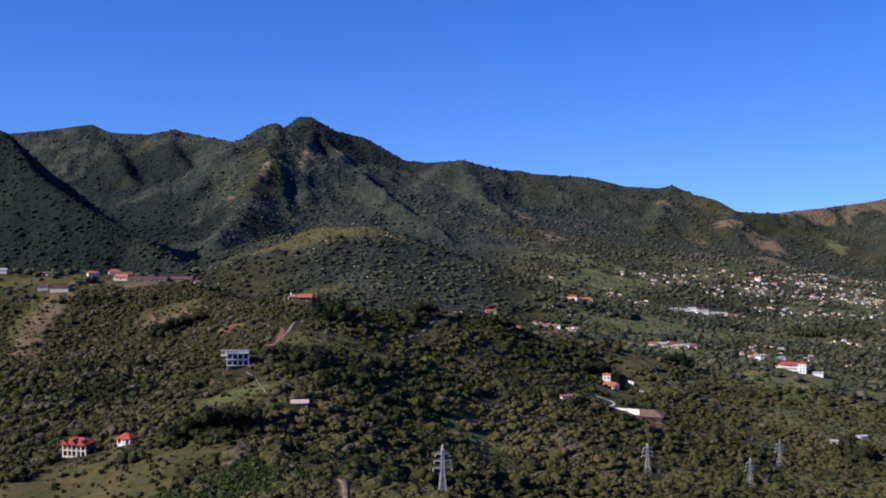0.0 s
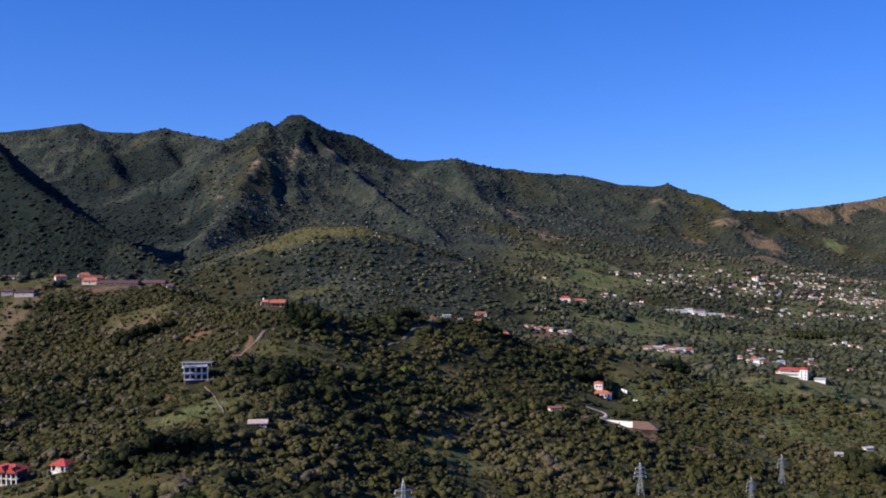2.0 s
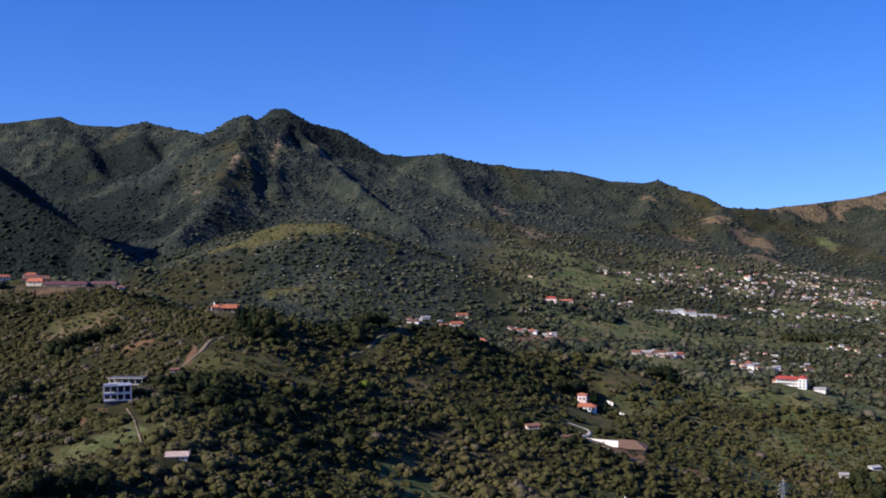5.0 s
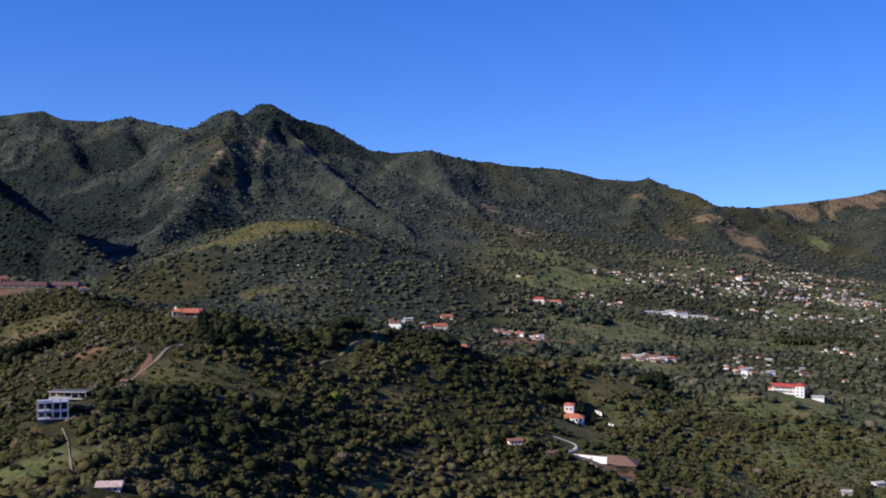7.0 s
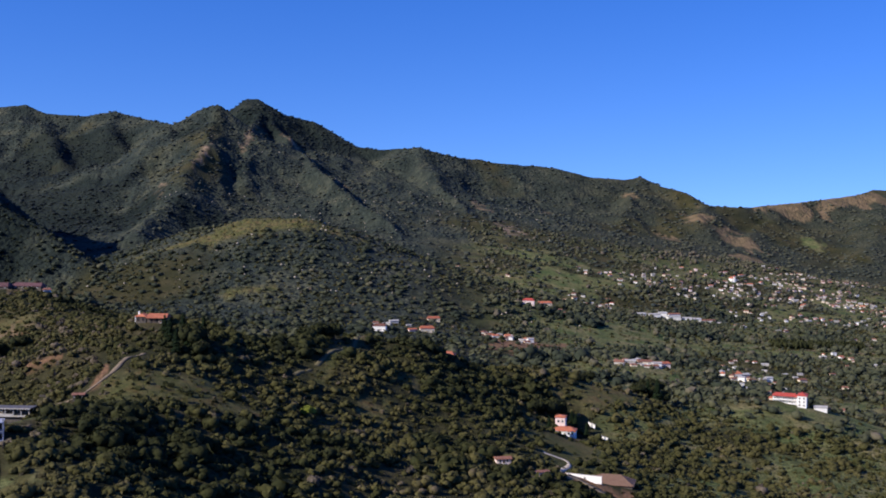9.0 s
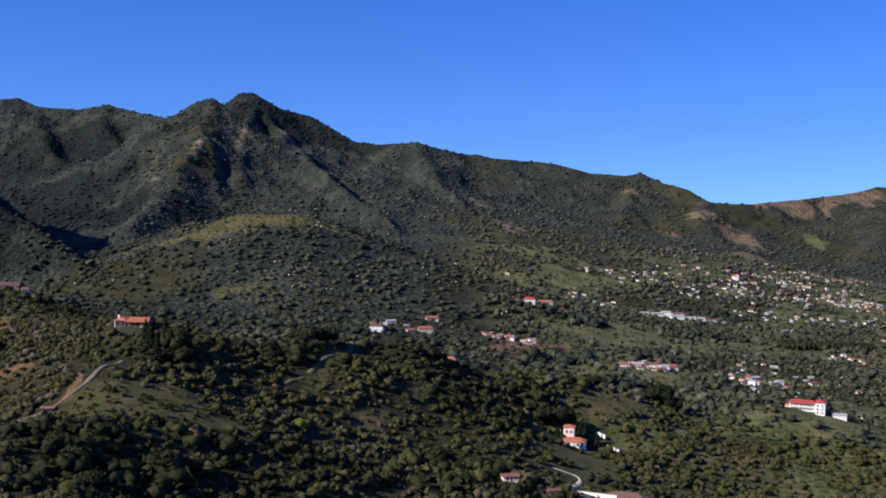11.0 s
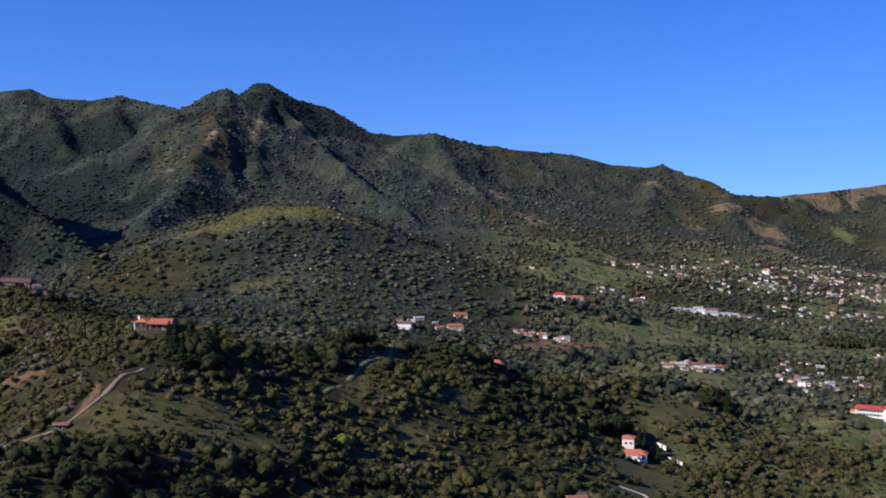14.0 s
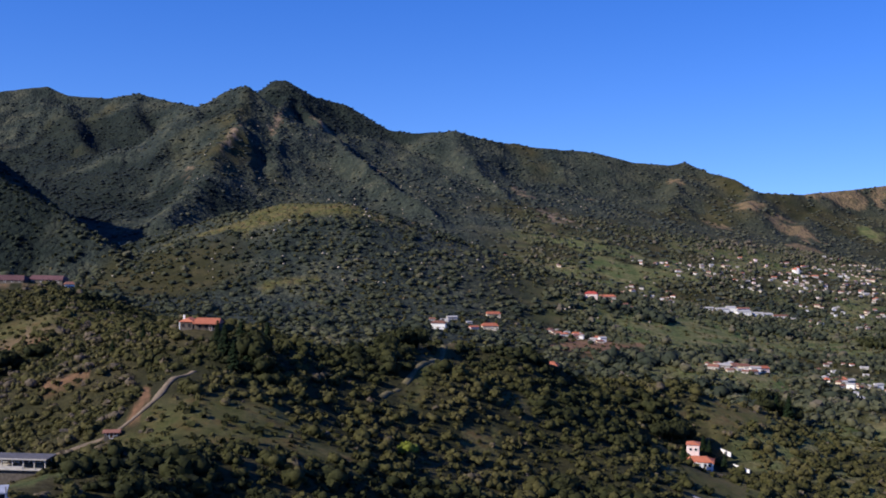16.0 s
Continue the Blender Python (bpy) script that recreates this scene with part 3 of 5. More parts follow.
def openings(parent, name, rows, material, frame_material):
    """Windows or doors, one object each: a dark pane in a raised frame. rows: (x, y, z, width, height, side), side 'f' front, 'b' back, 'l' left or 'r' right wall."""
    for x, y, z, w, h, side in rows:
        bm, fr = bmesh.new(), bmesh.new()
        e, t = 0.06, 0.12
        if side in "fb":
            s = -1 if side == "f" else 1
            box(bm, x - w / 2, x + w / 2, y + s * e - 0.03, y + s * e + 0.03, z, z + h)
            for a in ((x - w / 2 - t, x - w / 2, z - t, z + h + t), (x + w / 2, x + w / 2 + t, z - t, z + h + t), (x - w / 2, x + w / 2, z - t, z), (x - w / 2, x + w / 2, z + h, z + h + t)):
                box(fr, a[0], a[1], y + s * 0.09 - 0.08, y + s * 0.09 + 0.08, a[2], a[3])
        else:
            s = -1 if side == "l" else 1
            box(bm, x + s * e - 0.03, x + s * e + 0.03, y - w / 2, y + w / 2, z, z + h)
            for a in ((y - w / 2 - t, y - w / 2, z - t, z + h + t), (y + w / 2, y + w / 2 + t, z - t, z + h + t), (y - w / 2, y + w / 2, z - t, z), (y - w / 2, y + w / 2, z + h, z + h + t)):
                box(fr, x + s * 0.09 - 0.08, x + s * 0.09 + 0.08, a[0], a[1], a[2], a[3])
        pane = part(name, bm, material, parent)
        part("frame", fr, frame_material, pane)


def walls(parent, x0, x1, y0, y1, z0, z1, material, label=""):
    return part("wall", box(bmesh.new(), x0, x1, y0, y1, z0, z1, 0.04), material, parent, label)


def roof(parent, x0, x1, y0, y1, z, rise, material, hip=0.3, eave=0.6, label=""):
    return part("roof", hip_roof(bmesh.new(), x0 - eave, x1 + eave, y0 - eave, y1 + eave, z, rise, hip), material, parent, label)


def villa():
    """Two storeys with white columned galleries, the shade behind them painted as a dark wall, under red hipped roofs.
    """
    h = thing("villa", -207.5, 333, -12, label="two-storey villa with white columned galleries and red gabled roofs", category="house", sink=0.0)
    # The dark wall colour paints the shade behind the columns.
    walls(h, -5, 5, -1.5, 5, -1.5, 6.2, MAT_STONE_AND_SHADE)
    part("gable_wall", box(bmesh.new(), -5.3, -5.02, -1.4, 4.9, -1.4, 6.0, 0.04), MAT_WHITE, h)
    for z in (0.0, 3.0):
        part("gallery_floor", box(bmesh.new(), -6, 6, -4.2, -1.52, z - 0.2, z), MAT_CREAM, h)
        for x in (-5.7, -3.4, -1.2, 1.2, 3.4, 5.7):
            part("column", box(bmesh.new(), x - 0.22, x + 0.22, -4.1, -3.66, z, z + 2.9, 0.04), MAT_WHITE, h)
        openings(h, "window", [(x, -1.5, z + 0.9, 1.2, 1.4, "f") for x in (-3.4, 3.4)], MAT_GLASS, MAT_WOOD)
        openings(h, "door", [(0, -1.5, z + 0.05, 1.3, 2.2, "f")], MAT_WOOD, MAT_WHITE)
    roof(h, -6, 6, -4.3, 5, 6.2, 2.2, MAT_RED, 0.3)
    roof(h, -6.2, -2.6, -5.0, -1.0, 5.9, 1.9, MAT_RED, 0.05, 0.4)
    roof(h, -1.5, 1.3, -5.2, -1.0, 6.1, 2.2, MAT_RED, 0.05, 0.3)
    roof(h, 2.4, 6.2, -5.0, -1.0, 5.9, 1.9, MAT_RED, 0.05, 0.4)
    CLEAR.append((-207, 328, 9))


def pavilion():
    """An open white pavilion under a red roof."""
    h = thing("pavilion", -184.7, 331, -14, label="small white garden house with a red hipped roof", category="garden house", sink=0.0)
    part("floor_slab", box(bmesh.new(), -3.4, 3.4, -3, 3, -1.2, 0.1), MAT_WHITE, h)
    walls(h, -2.8, 2.8, 0.2, 2.8, 0.1, 2.9, MAT_CREAM)
    for x in (-3.1, -1.0, 1.0, 3.1):
        part("column", box(bmesh.new(), x - 0.2, x + 0.2, -2.9, -2.5, 0.1, 2.9, 0.04), MAT_WHITE, h)
    openings(h, "door", [(0, 0.2, 0.15, 1.1, 2.1, "f")], MAT_WOOD, MAT_WHITE)
    roof(h, -3.4, 3.4, -3, 3, 2.9, 2.1, MAT_RED, 0.4)
    CLEAR.append((-185, 328, 6))


def frame_house():
    """A white concrete frame house on the slope, its shade painted in as a bluish tint: two storeys of open bays, with
    a flat-roofed gallery above.
    """
    h = thing("frame_house", -160, 456, 18, z=89.2, label="unfinished white concrete frame house with open bays on the slope, tinted bluish as shade", category="house")
    for k, z in enumerate((-4.0, -0.6, 2.8)):
        part("floor_slab", box(bmesh.new(), -6.2, 6.2, -4.2, 4, z - 0.32, z, 0.03), MAT_SHADE_BLUISH, h)
        if k < 2:
            part("back_wall", box(bmesh.new(), -6.0, 6.0, 0.5, 0.9, z, z + 3.0), MAT_GREY, h)
            for x in (-6.0, -3.0, 0, 3.0, 6.0):
                part("column", box(bmesh.new(), x - 0.22, x + 0.22, -4.1, -3.66, z, z + 3.0, 0.03), MAT_SHADE_BLUISH, h)
            openings(h, "door", [(x, 0.5, z + 0.02, 2.0, 2.3, "f") for x in (-4.5, -1.5, 1.5, 4.5)], MAT_GLASS, MAT_WOOD)
    for x in (-4.5, -1.5, 1.5, 4.5):
        part("arch", box(bmesh.new(), x - 1.28, x + 1.28, -4.0, -3.75, -1.5, -0.93, 0.05), MAT_SHADE_BLUISH, h)
    part("parapet", box(bmesh.new(), -6.1, -0.4, -4.1, -3.9, 2.81, 3.5), MAT_SHADE_BLUISH, h)
    for x in (-6.0, -3.0, 0.0, 3.0, 6.0):
        part("starter_post", box(bmesh.new(), x - 0.16, x + 0.16, -4.05, -3.73, 2.804, 4.3 if x > -1 else 3.9), MAT_GREY, h)
    part("foundation", box(bmesh.new(), -5.8, 5.8, -3.2, 3.8, -9, -4.33), MAT_STONE_AND_SHADE, h)
    for k in range(7):
        part("step", box(bmesh.new(), 6.5, 8.4, -4.6 - 0.9 * k, -3.7 - 0.9 * k, -7.5, -4.1 - 0.42 * k), MAT_DULL, h)
    part("stair_wall", box(bmesh.new(), 6.25, 6.48, -9.8, -3.4, -8.5, -3.6, 0.05), MAT_STONE_AND_SHADE, h)
    CLEAR.append((-160, 455, 7))
    CLEAR.append((-156, 446, 4))
    g = thing("gallery_house", -172.5, 513, -3, z=83.3, label="long flat-roofed gallery with slender columns and dark bays", category="house")
    part("floor_slab", box(bmesh.new(), -9, 9, -3.4, 3.4, -0.2, 0.2), MAT_DULL, g)
    part("fascia", box(bmesh.new(), -9.3, 9.3, -3.98, -3.82, 3.1, 3.6, 0.03), MAT_GREY, g)
    part("low_wall", box(bmesh.new(), -9, 1.5, -3.3, -3.1, 0.21, 1.0), MAT_DULL, g)
    part("foundation", box(bmesh.new(), -8.4, 8.4, -2.4, 3.2, -6, -0.21), MAT_STONE_AND_SHADE, g)
    # The dark back wall paints the shade inside the gallery's bays.
    part("back_wall", box(bmesh.new(), -8.6, 8.6, 2.6, 3.0, 0.2, 3.2), MAT_STONE_AND_SHADE, g)
    for x in (-8.5, -5.1, -1.7, 1.7, 5.1, 8.5):
        part("column", box(bmesh.new(), x - 0.18, x + 0.18, -3.2, -2.84, 0.2, 3.2, 0.03), MAT_DULL, g)
    part("roof", box(bmesh.new(), -9.3, 9.3, -3.8, 3.6, 3.2, 3.5, 0.04), MAT_DARK, g, "thin flat dark grey roof")
    openings(g, "window", [(x, 2.6, 0.9, 2.2, 1.6, "f") for x in (-6.8, -3.4, 0, 3.4, 6.8)], MAT_GLASS, MAT_WHITE)
    CLEAR.append((-176, 510, 11))
    CLEAR.append((-162, 493, 9))
    CLEAR.append((-156, 478, 7))


def small_house():
    h = thing("small_house", -112, 377, 6, label="small house with a pale weathered pink roof between trees", category="house", sink=1.8)
    walls(h, -3.8, 3.8, -2.6, 2.6, -1.0, 2.5, MAT_PINK)
    part("roof", hip_roof(bmesh.new(), -4.6, 4.6, -3.4, 3.4, 2.5, 1.3, 0.0), plain("weathered_pale_sheet", (0.46, 0.35, 0.30), 0.8, 1.2, 0.45), h)
    openings(h, "window", [(-2.2, -2.6, 0.8, 1.0, 1.0, "f"), (2.2, -2.6, 0.8, 1.0, 1.0, "f")], MAT_GLASS, MAT_WHITE)
    openings(h, "door", [(0, -2.6, 0.0, 1.0, 2.0, "f")], MAT_WOOD, MAT_WHITE)
    CLEAR.append((-112, 375, 7))


def brow_house():
    """The house on the brow: a taller wing with a white gable beside a long wing under an orange roof, the fronts
    painted dark as shade.
    """
    h = thing("brow_house", -159, 691, -6, label="house with orange tiled roofs, a white gable and a front painted dark as shade", category="house", sink=0.0)
    # The front walls take the dark stone colour to paint their shade.
    walls(h, -9, -3, -3, 4, -6, 3.6, MAT_STONE_AND_SHADE)
    part("gable_wall", box(bmesh.new(), -9.4, -9.02, -3.2, 1.2, -3, 3.7, 0.04), MAT_WHITE, h, "white plastered gable end")
    part("chimney", box(bmesh.new(), -8.8, -7.9, 0.4, 1.3, 4.2, 6.2, 0.05), MAT_WHITE, h)
    roof(h, -9, -3, -3, 4, 3.6, 1.6, MAT_CLAY, 0.25, 0.5)
    walls(h, -2.8, 9.5, -2.5, 4, -6, 2.9, MAT_STONE_AND_SHADE)
    roof(h, -2, 9.5, -3.5, 4, 2.9, 2.3, MAT_CLAY, 0.05, 0.7)
    for x in (-1.2, 2.2, 5.6, 9.0):
        part("veranda_post", box(bmesh.new(), x - 0.12, x + 0.12, -3.6, -3.36, -6, 2.7), MAT_WOOD, h)
    openings(h, "window", [(-7.6, -3, 1.0, 1.2, 1.5, "f"), (-4.6, -3, 1.0, 1.2, 1.5, "f"), (0.5, -2.5, 0.8, 1.3, 1.2, "f"), (3.6, -2.5, 0.8, 1.3, 1.2, "f"), (7.2, -2.5, 0.8, 1.3, 1.2, "f"), (-9, 2.5, 1.0, 1.2, 1.5, "l")], MAT_GLASS, MAT_WOOD)
    openings(h, "door", [(5.6, -2.5, -0.2, 1.1, 2.1, "f")], MAT_WOOD, MAT_WHITE)
    CLEAR.append((-159, 690, 9.5))


def tower_house():
    """A pink three-storey tower and a long lower wing under orange hipped roofs."""
    h = thing("tower_house", 97, 769, -15, z=22.9, label="pale pink tower house with orange tiled roofs and a lower wing", category="house", sink=1.2)
    walls(h, -7.5, -0.8, 2, 9, -2, 11.2, MAT_PINK, "pale pink rendered tower")
    roof(h, -7.5, -0.8, 2, 9, 11.2, 1.2, MAT_CLAY, 0.4, 0.5)
    walls(h, -7.5, 7.0, -7, 1.9, -3, 4.0, MAT_WHITE)
    roof(h, -7.5, 7.0, -7, 1.9, 4.0, 2.2, MAT_CLAY, 0.28, 0.6)
    roof(h, -1, 4.5, 2, 6.5, 3.6, 1.2, MAT_CLAY, 0.3, 0.5)
    part("balcony", box(bmesh.new(), -8.5, 2, -9.2, -7.1, 0.6, 0.9), MAT_WHITE, h)
    for x in (-8.2, -5.0, -1.6, 1.7):
        part("column", box(bmesh.new(), x - 0.2, x + 0.2, -9.1, -8.7, -3, 4.2, 0.03), MAT_WHITE, h)
    part("terrace", box(bmesh.new(), -9.0, 7.5, -10, -7.1, -3.4, -2.2), MAT_CONCRETE, h)
    openings(h, "window", [(x, -7, 1.6, 1.4, 1.5, "f") for x in (-5.6, -2.6, 2.8, 5.2)] + [(x, -7, -1.4, 1.4, 1.5, "f") for x in (2.8, 5.2)]
             + [(-7.5, y, 7.6, 1.2, 1.4, "l") for y in (3.8, 7.0)] + [(-7.5, y, 2.2, 1.2, 1.4, "l") for y in (3.8, 7.0)] + [(-7.5, -4.5, 1.6, 1.4, 1.4, "l"), (-5.4, 2, 7.8, 1.3, 1.4, "f"), (-2.6, 2, 7.8, 1.3, 1.4, "f")], MAT_GLASS, MAT_WHITE)
    openings(h, "door", [(0.4, -7, -2.1, 1.2, 2.2, "f")], MAT_WOOD, MAT_WHITE)
    CLEAR.append((97, 766, 15))
    CLEAR.append((92, 728, 16))
    CLEAR.append((78, 760, 11))
    for x, y, turn, length in ((118.5, 803, -72, 15), (124, 786, -66, 15)):
        w = thing("garden_wall", x, y, turn, label="low white garden wall beside the tower house", category="wall", sink=0.6)
        part("wall_body", box(bmesh.new(), -length / 2, length / 2, -0.3, 0.3, 0, 2.5, 0.05), MAT_WHITE, w)
        part("coping", box(bmesh.new(), -length / 2 - 0.1, length / 2 + 0.1, -0.4, 0.4, 2.504, 2.66), MAT_CONCRETE, w)
        CLEAR.append((x, y, 10))
    b = thing("barn", 108, 652, -16, label="low barn with a wide dull brown sheet roof", category="barn", sink=0.6)
    walls(b, -12, 12, -7, 7, -5, 1.6, MAT_STONE_AND_SHADE)
    roof(b, -12, 12, -7, 7, 1.6, 4.2, MAT_BROWN, 0.3, 1.0)
    openings(b, "door", [(-4, -7, -0.5, 2.4, 1.8, "f"), (3, -7, -0.5, 2.4, 1.8, "f")], MAT_WOOD, MAT_GREY)
    CLEAR.append((108, 650, 14))
    CLEAR.append((100, 632, 9))
    y = thing("yard_wall", 90, 636, -24, label="white retaining wall in front of the brown barn", category="wall", sink=0.8)
    part("wall_body", box(bmesh.new(), -10, 10, -0.25, 0.25, -1.5, 2.6, 0.05), MAT_WHITE, y)
    part("coping", box(bmesh.new(), -10.1, 10.1, -0.35, 0.35, 2.604, 2.76), MAT_CONCRETE, y)
    p = thing("outbuilding", 66, 622, 20, label="low grey outbuilding with a rusty sheet roof", category="outbuilding", sink=0.2)
    walls(p, -3.5, 3.5, -2, 2, -1, 2.2, MAT_GREY)
    part("roof", box(bmesh.new(), -4, 4, -2.5, 2.5, 2.2, 2.4), MAT_RUST, p)
    CLEAR.append((66, 622, 5))


def school():
    """The big white building with red roofs, galleries and a projecting wing."""
    h = thing("school_building", 304, 934, -24, label="long white galleried building with red roofs and a side wing", category="building", sink=-0.5)
    h.scale = (0.82, 0.82, 0.82)
    walls(h, -17, 7, 0, 9, -5, 7.4, MAT_WHITE)
    roof(h, -17, 7, -2.6, 9, 7.4, 2.6, MAT_RED, 0.12, 0.7)
    walls(h, 7.2, 16, -6, 8, -6, 9.4, MAT_WHITE)
    roof(h, 7.2, 16, -6, 8, 9.4, 2.4, MAT_RED, 0.3, 0.7)
    walls(h, -21, -17.2, 1, 7, -4, 4.0, MAT_CREAM)
    roof(h, -21, -17.2, 1, 7, 4.0, 1.4, MAT_CLAY, 0.3, 0.5)
    for z in (-0.2, 3.5):
        part("gallery_floor", box(bmesh.new(), -17, 7, -2.4, 0, z - 0.3, z), MAT_WHITE, h)
        part("gallery_railing", box(bmesh.new(), -17, 7, -2.35, -2.2, z + 0.1, z + 1.0), MAT_WHITE, h)
        for k in range(9):
            x = -16.7 + k * 2.93
            part("column", box(bmesh.new(), x - 0.2, x + 0.2, -2.3, -1.9, z, z + 3.4), MAT_WHITE, h)
        openings(h, "door", [(-15 + k * 4.2, 0, z + 0.05, 1.2, 2.2, "f") for k in range(5)], MAT_GLASS, MAT_WHITE)
        openings(h, "window", [(-13 + k * 4.2, 0, z + 1.0, 1.3, 1.2, "f") for k in range(5)], MAT_GLASS, MAT_WHITE)
    openings(h, "window", [(x, -6, z, 1.6, 1.6, "f") for x in (9.4, 13.6) for z in (-1.0, 2.4, 5.8)] + [(16, y, z, 1.6, 1.6, "r") for y in (-3, 1, 5) for z in (-1.0, 2.4, 5.8)], MAT_GLASS, MAT_WHITE)
    part("terrace", box(bmesh.new(), -18, 18, -9.5, -2.5, -6.5, -3.6), MAT_CONCRETE, h)
    CLEAR.append((304, 930, 22))
    c = thing("annex", 327, 928, -14, label="low white annex beside the galleried building", category="annex", sink=0.2)
    walls(c, -5, 5, -3, 3, -2, 3.0, MAT_WHITE)
    roof(c, -5, 5, -3, 3, 3.0, 1.2, MAT_ZINC, 0.0, 0.5)
    CLEAR.append((327, 928, 8))


def simple_house(name, x, y, w, d, h, turn, wall, top, rise, hip, label, category="house", group="", windows=2):
    ob = thing(name, x, y, turn, label=label, category=category, group=group, sink=0.0)
    walls(ob, -w / 2, w / 2, -d / 2, d / 2, -2.5, h, wall)
    roof(ob, -w / 2, w / 2, -d / 2, d / 2, h, rise, top, hip, 0.6)
    xs = [(-0.5 + (k + 0.5) / windows) * w for k in range(windows)]
    openings(ob, "window", [(v, -d / 2, 1.0, 1.1, 1.1, "f") for v in xs if abs(v) > 0.8], MAT_GLASS, MAT_WHITE)
    openings(ob, "door", [(0, -d / 2, 0.05, 1.1, 2.0, "f")], MAT_WOOD, MAT_WHITE)
    CLEAR.append((x, y, min(max(w, d) * 0.6 + 1, 9)))
    return ob


villa()
pavilion()
frame_house()
small_house()
brow_house()
tower_house()
school()
# the hamlet on the terrace of the near ridge
HAMLET = "houses on the terrace"
for x, y, w, d, h, turn, wall, top, rise, hip, label in (
        (-338, 886, 40, 9, 2.2, -5, MAT_STONE_AND_SHADE, MAT_PURPLE, 2.8, 0.05, "long low house with an old purple tiled roof on the terrace"),
        (-306, 890, 24, 8, 2.4, -9, MAT_STONE_AND_SHADE, MAT_PURPLE, 2.4, 0.06, "low house with an old purple tiled roof on the terrace"),
        (-366, 890, 14, 8, 2.8, 4, MAT_CREAM, MAT_CLAY, 2.6, 0.15, "cream house with a bright orange tiled roof on the terrace"),
        (-372, 908, 24, 9, 2.8, 12, MAT_GREY, MAT_RUST, 2.6, 0.10, "long house with a weathered brown roof on the terrace"),
        (-398, 900, 10, 8, 2.8, 30, MAT_CREAM, MAT_CLAY, 1.8, 0.20, "small cream house with an orange roof on the terrace"),
        (-384, 926, 12, 8, 5.2, 2, MAT_WHITE, MAT_CLAY, 2.0, 0.25, "white two-storey house with an orange tiled roof"),
        (-362, 922, 12, 7, 2.8, -6, MAT_WHITE, MAT_RUST, 1.8, 0.10, "white house with a weathered roof behind the terrace"),
        (-290, 884, 6, 6, 3.4, 20, MAT_WHITE, MAT_RUST, 1.4, 0.20, "small white lodge at the end of the terrace"),
        (-414, 858, 18, 9, 2.4, -4, MAT_GREY, MAT_PURPLE, 2.4, 0.08, "low house with an old purple roof below the terrace"),
        (-432, 862, 10, 7, 2.4, 6, MAT_GREY, MAT_PURPLE, 1.8, 0.10, "small shed with an old purple roof below the terrace"),
        (-505, 925, 22, 7, 2.6, 4, MAT_DULL, MAT_ZINC, 1.4, 0.05, "low house with a pale sheet roof on the ridge"),
        (-462, 935, 14, 7, 2.4, 0, MAT_DULL, MAT_RUST, 1.4, 0.05, "low shed with a weathered roof on the ridge")):
    simple_house("terrace_house", x, y, w, d, h, turn, wall, top, rise, hip, label, group=HAMLET, windows=max(2, int(w / 5)))
wall_ob = thing("terrace_wall", -345, 872, -4, label="long dark retaining wall below the terrace houses", category="wall", sink=0.8)
part("wall_body", box(bmesh.new(), -42, 46, -0.3, 0.3, -1, 1.0, 0.05), MAT_STONE_AND_SHADE, wall_ob)
CLEAR.extend([(-345, 880, 14), (-320, 880, 12), (-370, 890, 12), (-385, 905, 10), (-410, 852, 9)])
# the shed and the low wall beside the track
simple_house("shed", -160, 561, 5, 4, 2.2, 10, MAT_STONE_AND_SHADE, MAT_RUST, 0.6, 0.0, "small dark shed with a rusty sheet roof beside the track", category="shed")
low = thing("garden_wall", -183, 584, 5, label="low dark stone wall among the bushes by the track", category="wall", sink=0.4)
part("wall_body", box(bmesh.new(), -4, 4, -0.25, 0.25, 0, 1.0, 0.05), MAT_STONE_AND_SHADE, low)
CLEAR.append((-183, 582, 4))
# single houses in the middle distance
simple_house("farmhouse", 17, 822, 13, 8, 3.6, -12, MAT_CREAM, MAT_CLAY, 2.2, 0.2, "cream farmhouse with an orange tiled roof behind the hilltop trees", windows=4)
simple_house("farmhouse", 2, 1316, 17, 9, 4.2, 8, MAT_CREAM, MAT_CLAY, 2.8, 0.15, "farmhouse with a large bright orange roof", windows=4)
simple_house("farmhouse", -52, 1282, 15, 9, 6.0, -8, MAT_WHITE, MAT_RUST, 2.2, 0.2, "white two-storey farmhouse with a weathered roof", windows=4)
simple_house("farmhouse", 10, 1425, 16, 8, 4.2, 5, MAT_CREAM, MAT_CLAY, 2.4, 0.1, "farmhouse with an orange roof among trees", windows=4)
simple_house("farmhouse", 152, 1640, 17, 11, 7.0, -10, MAT_PINK, MAT_RED, 3.0, 0.25, "tall pink house with a red roof in the valley", windows=4)
simple_house("farmhouse", 178, 1668, 22, 9, 4.0, 6, MAT_CREAM, MAT_CLAY, 2.4, 0.1, "long cream house with an orange roof in the valley", windows=5)
simple_house("shack", 296, 724, 7, 5, 2.6, 15, MAT_WHITE, MAT_ZINC, 0.9, 0.0, "small white shack with a sheet roof among scrub", category="shack")
simple_house("shack", 262, 690, 6, 5, 2.6, -10, MAT_GREY, MAT_ZINC, 0.9, 0.0, "small grey shack with a sheet roof among scrub", category="shack")
simple_house("shack", 45, 628, 8, 5, 2.6, 10, MAT_PINK, MAT_RUST, 1.0, 0.0, "small pinkish shack half hidden by trees", category="shack")
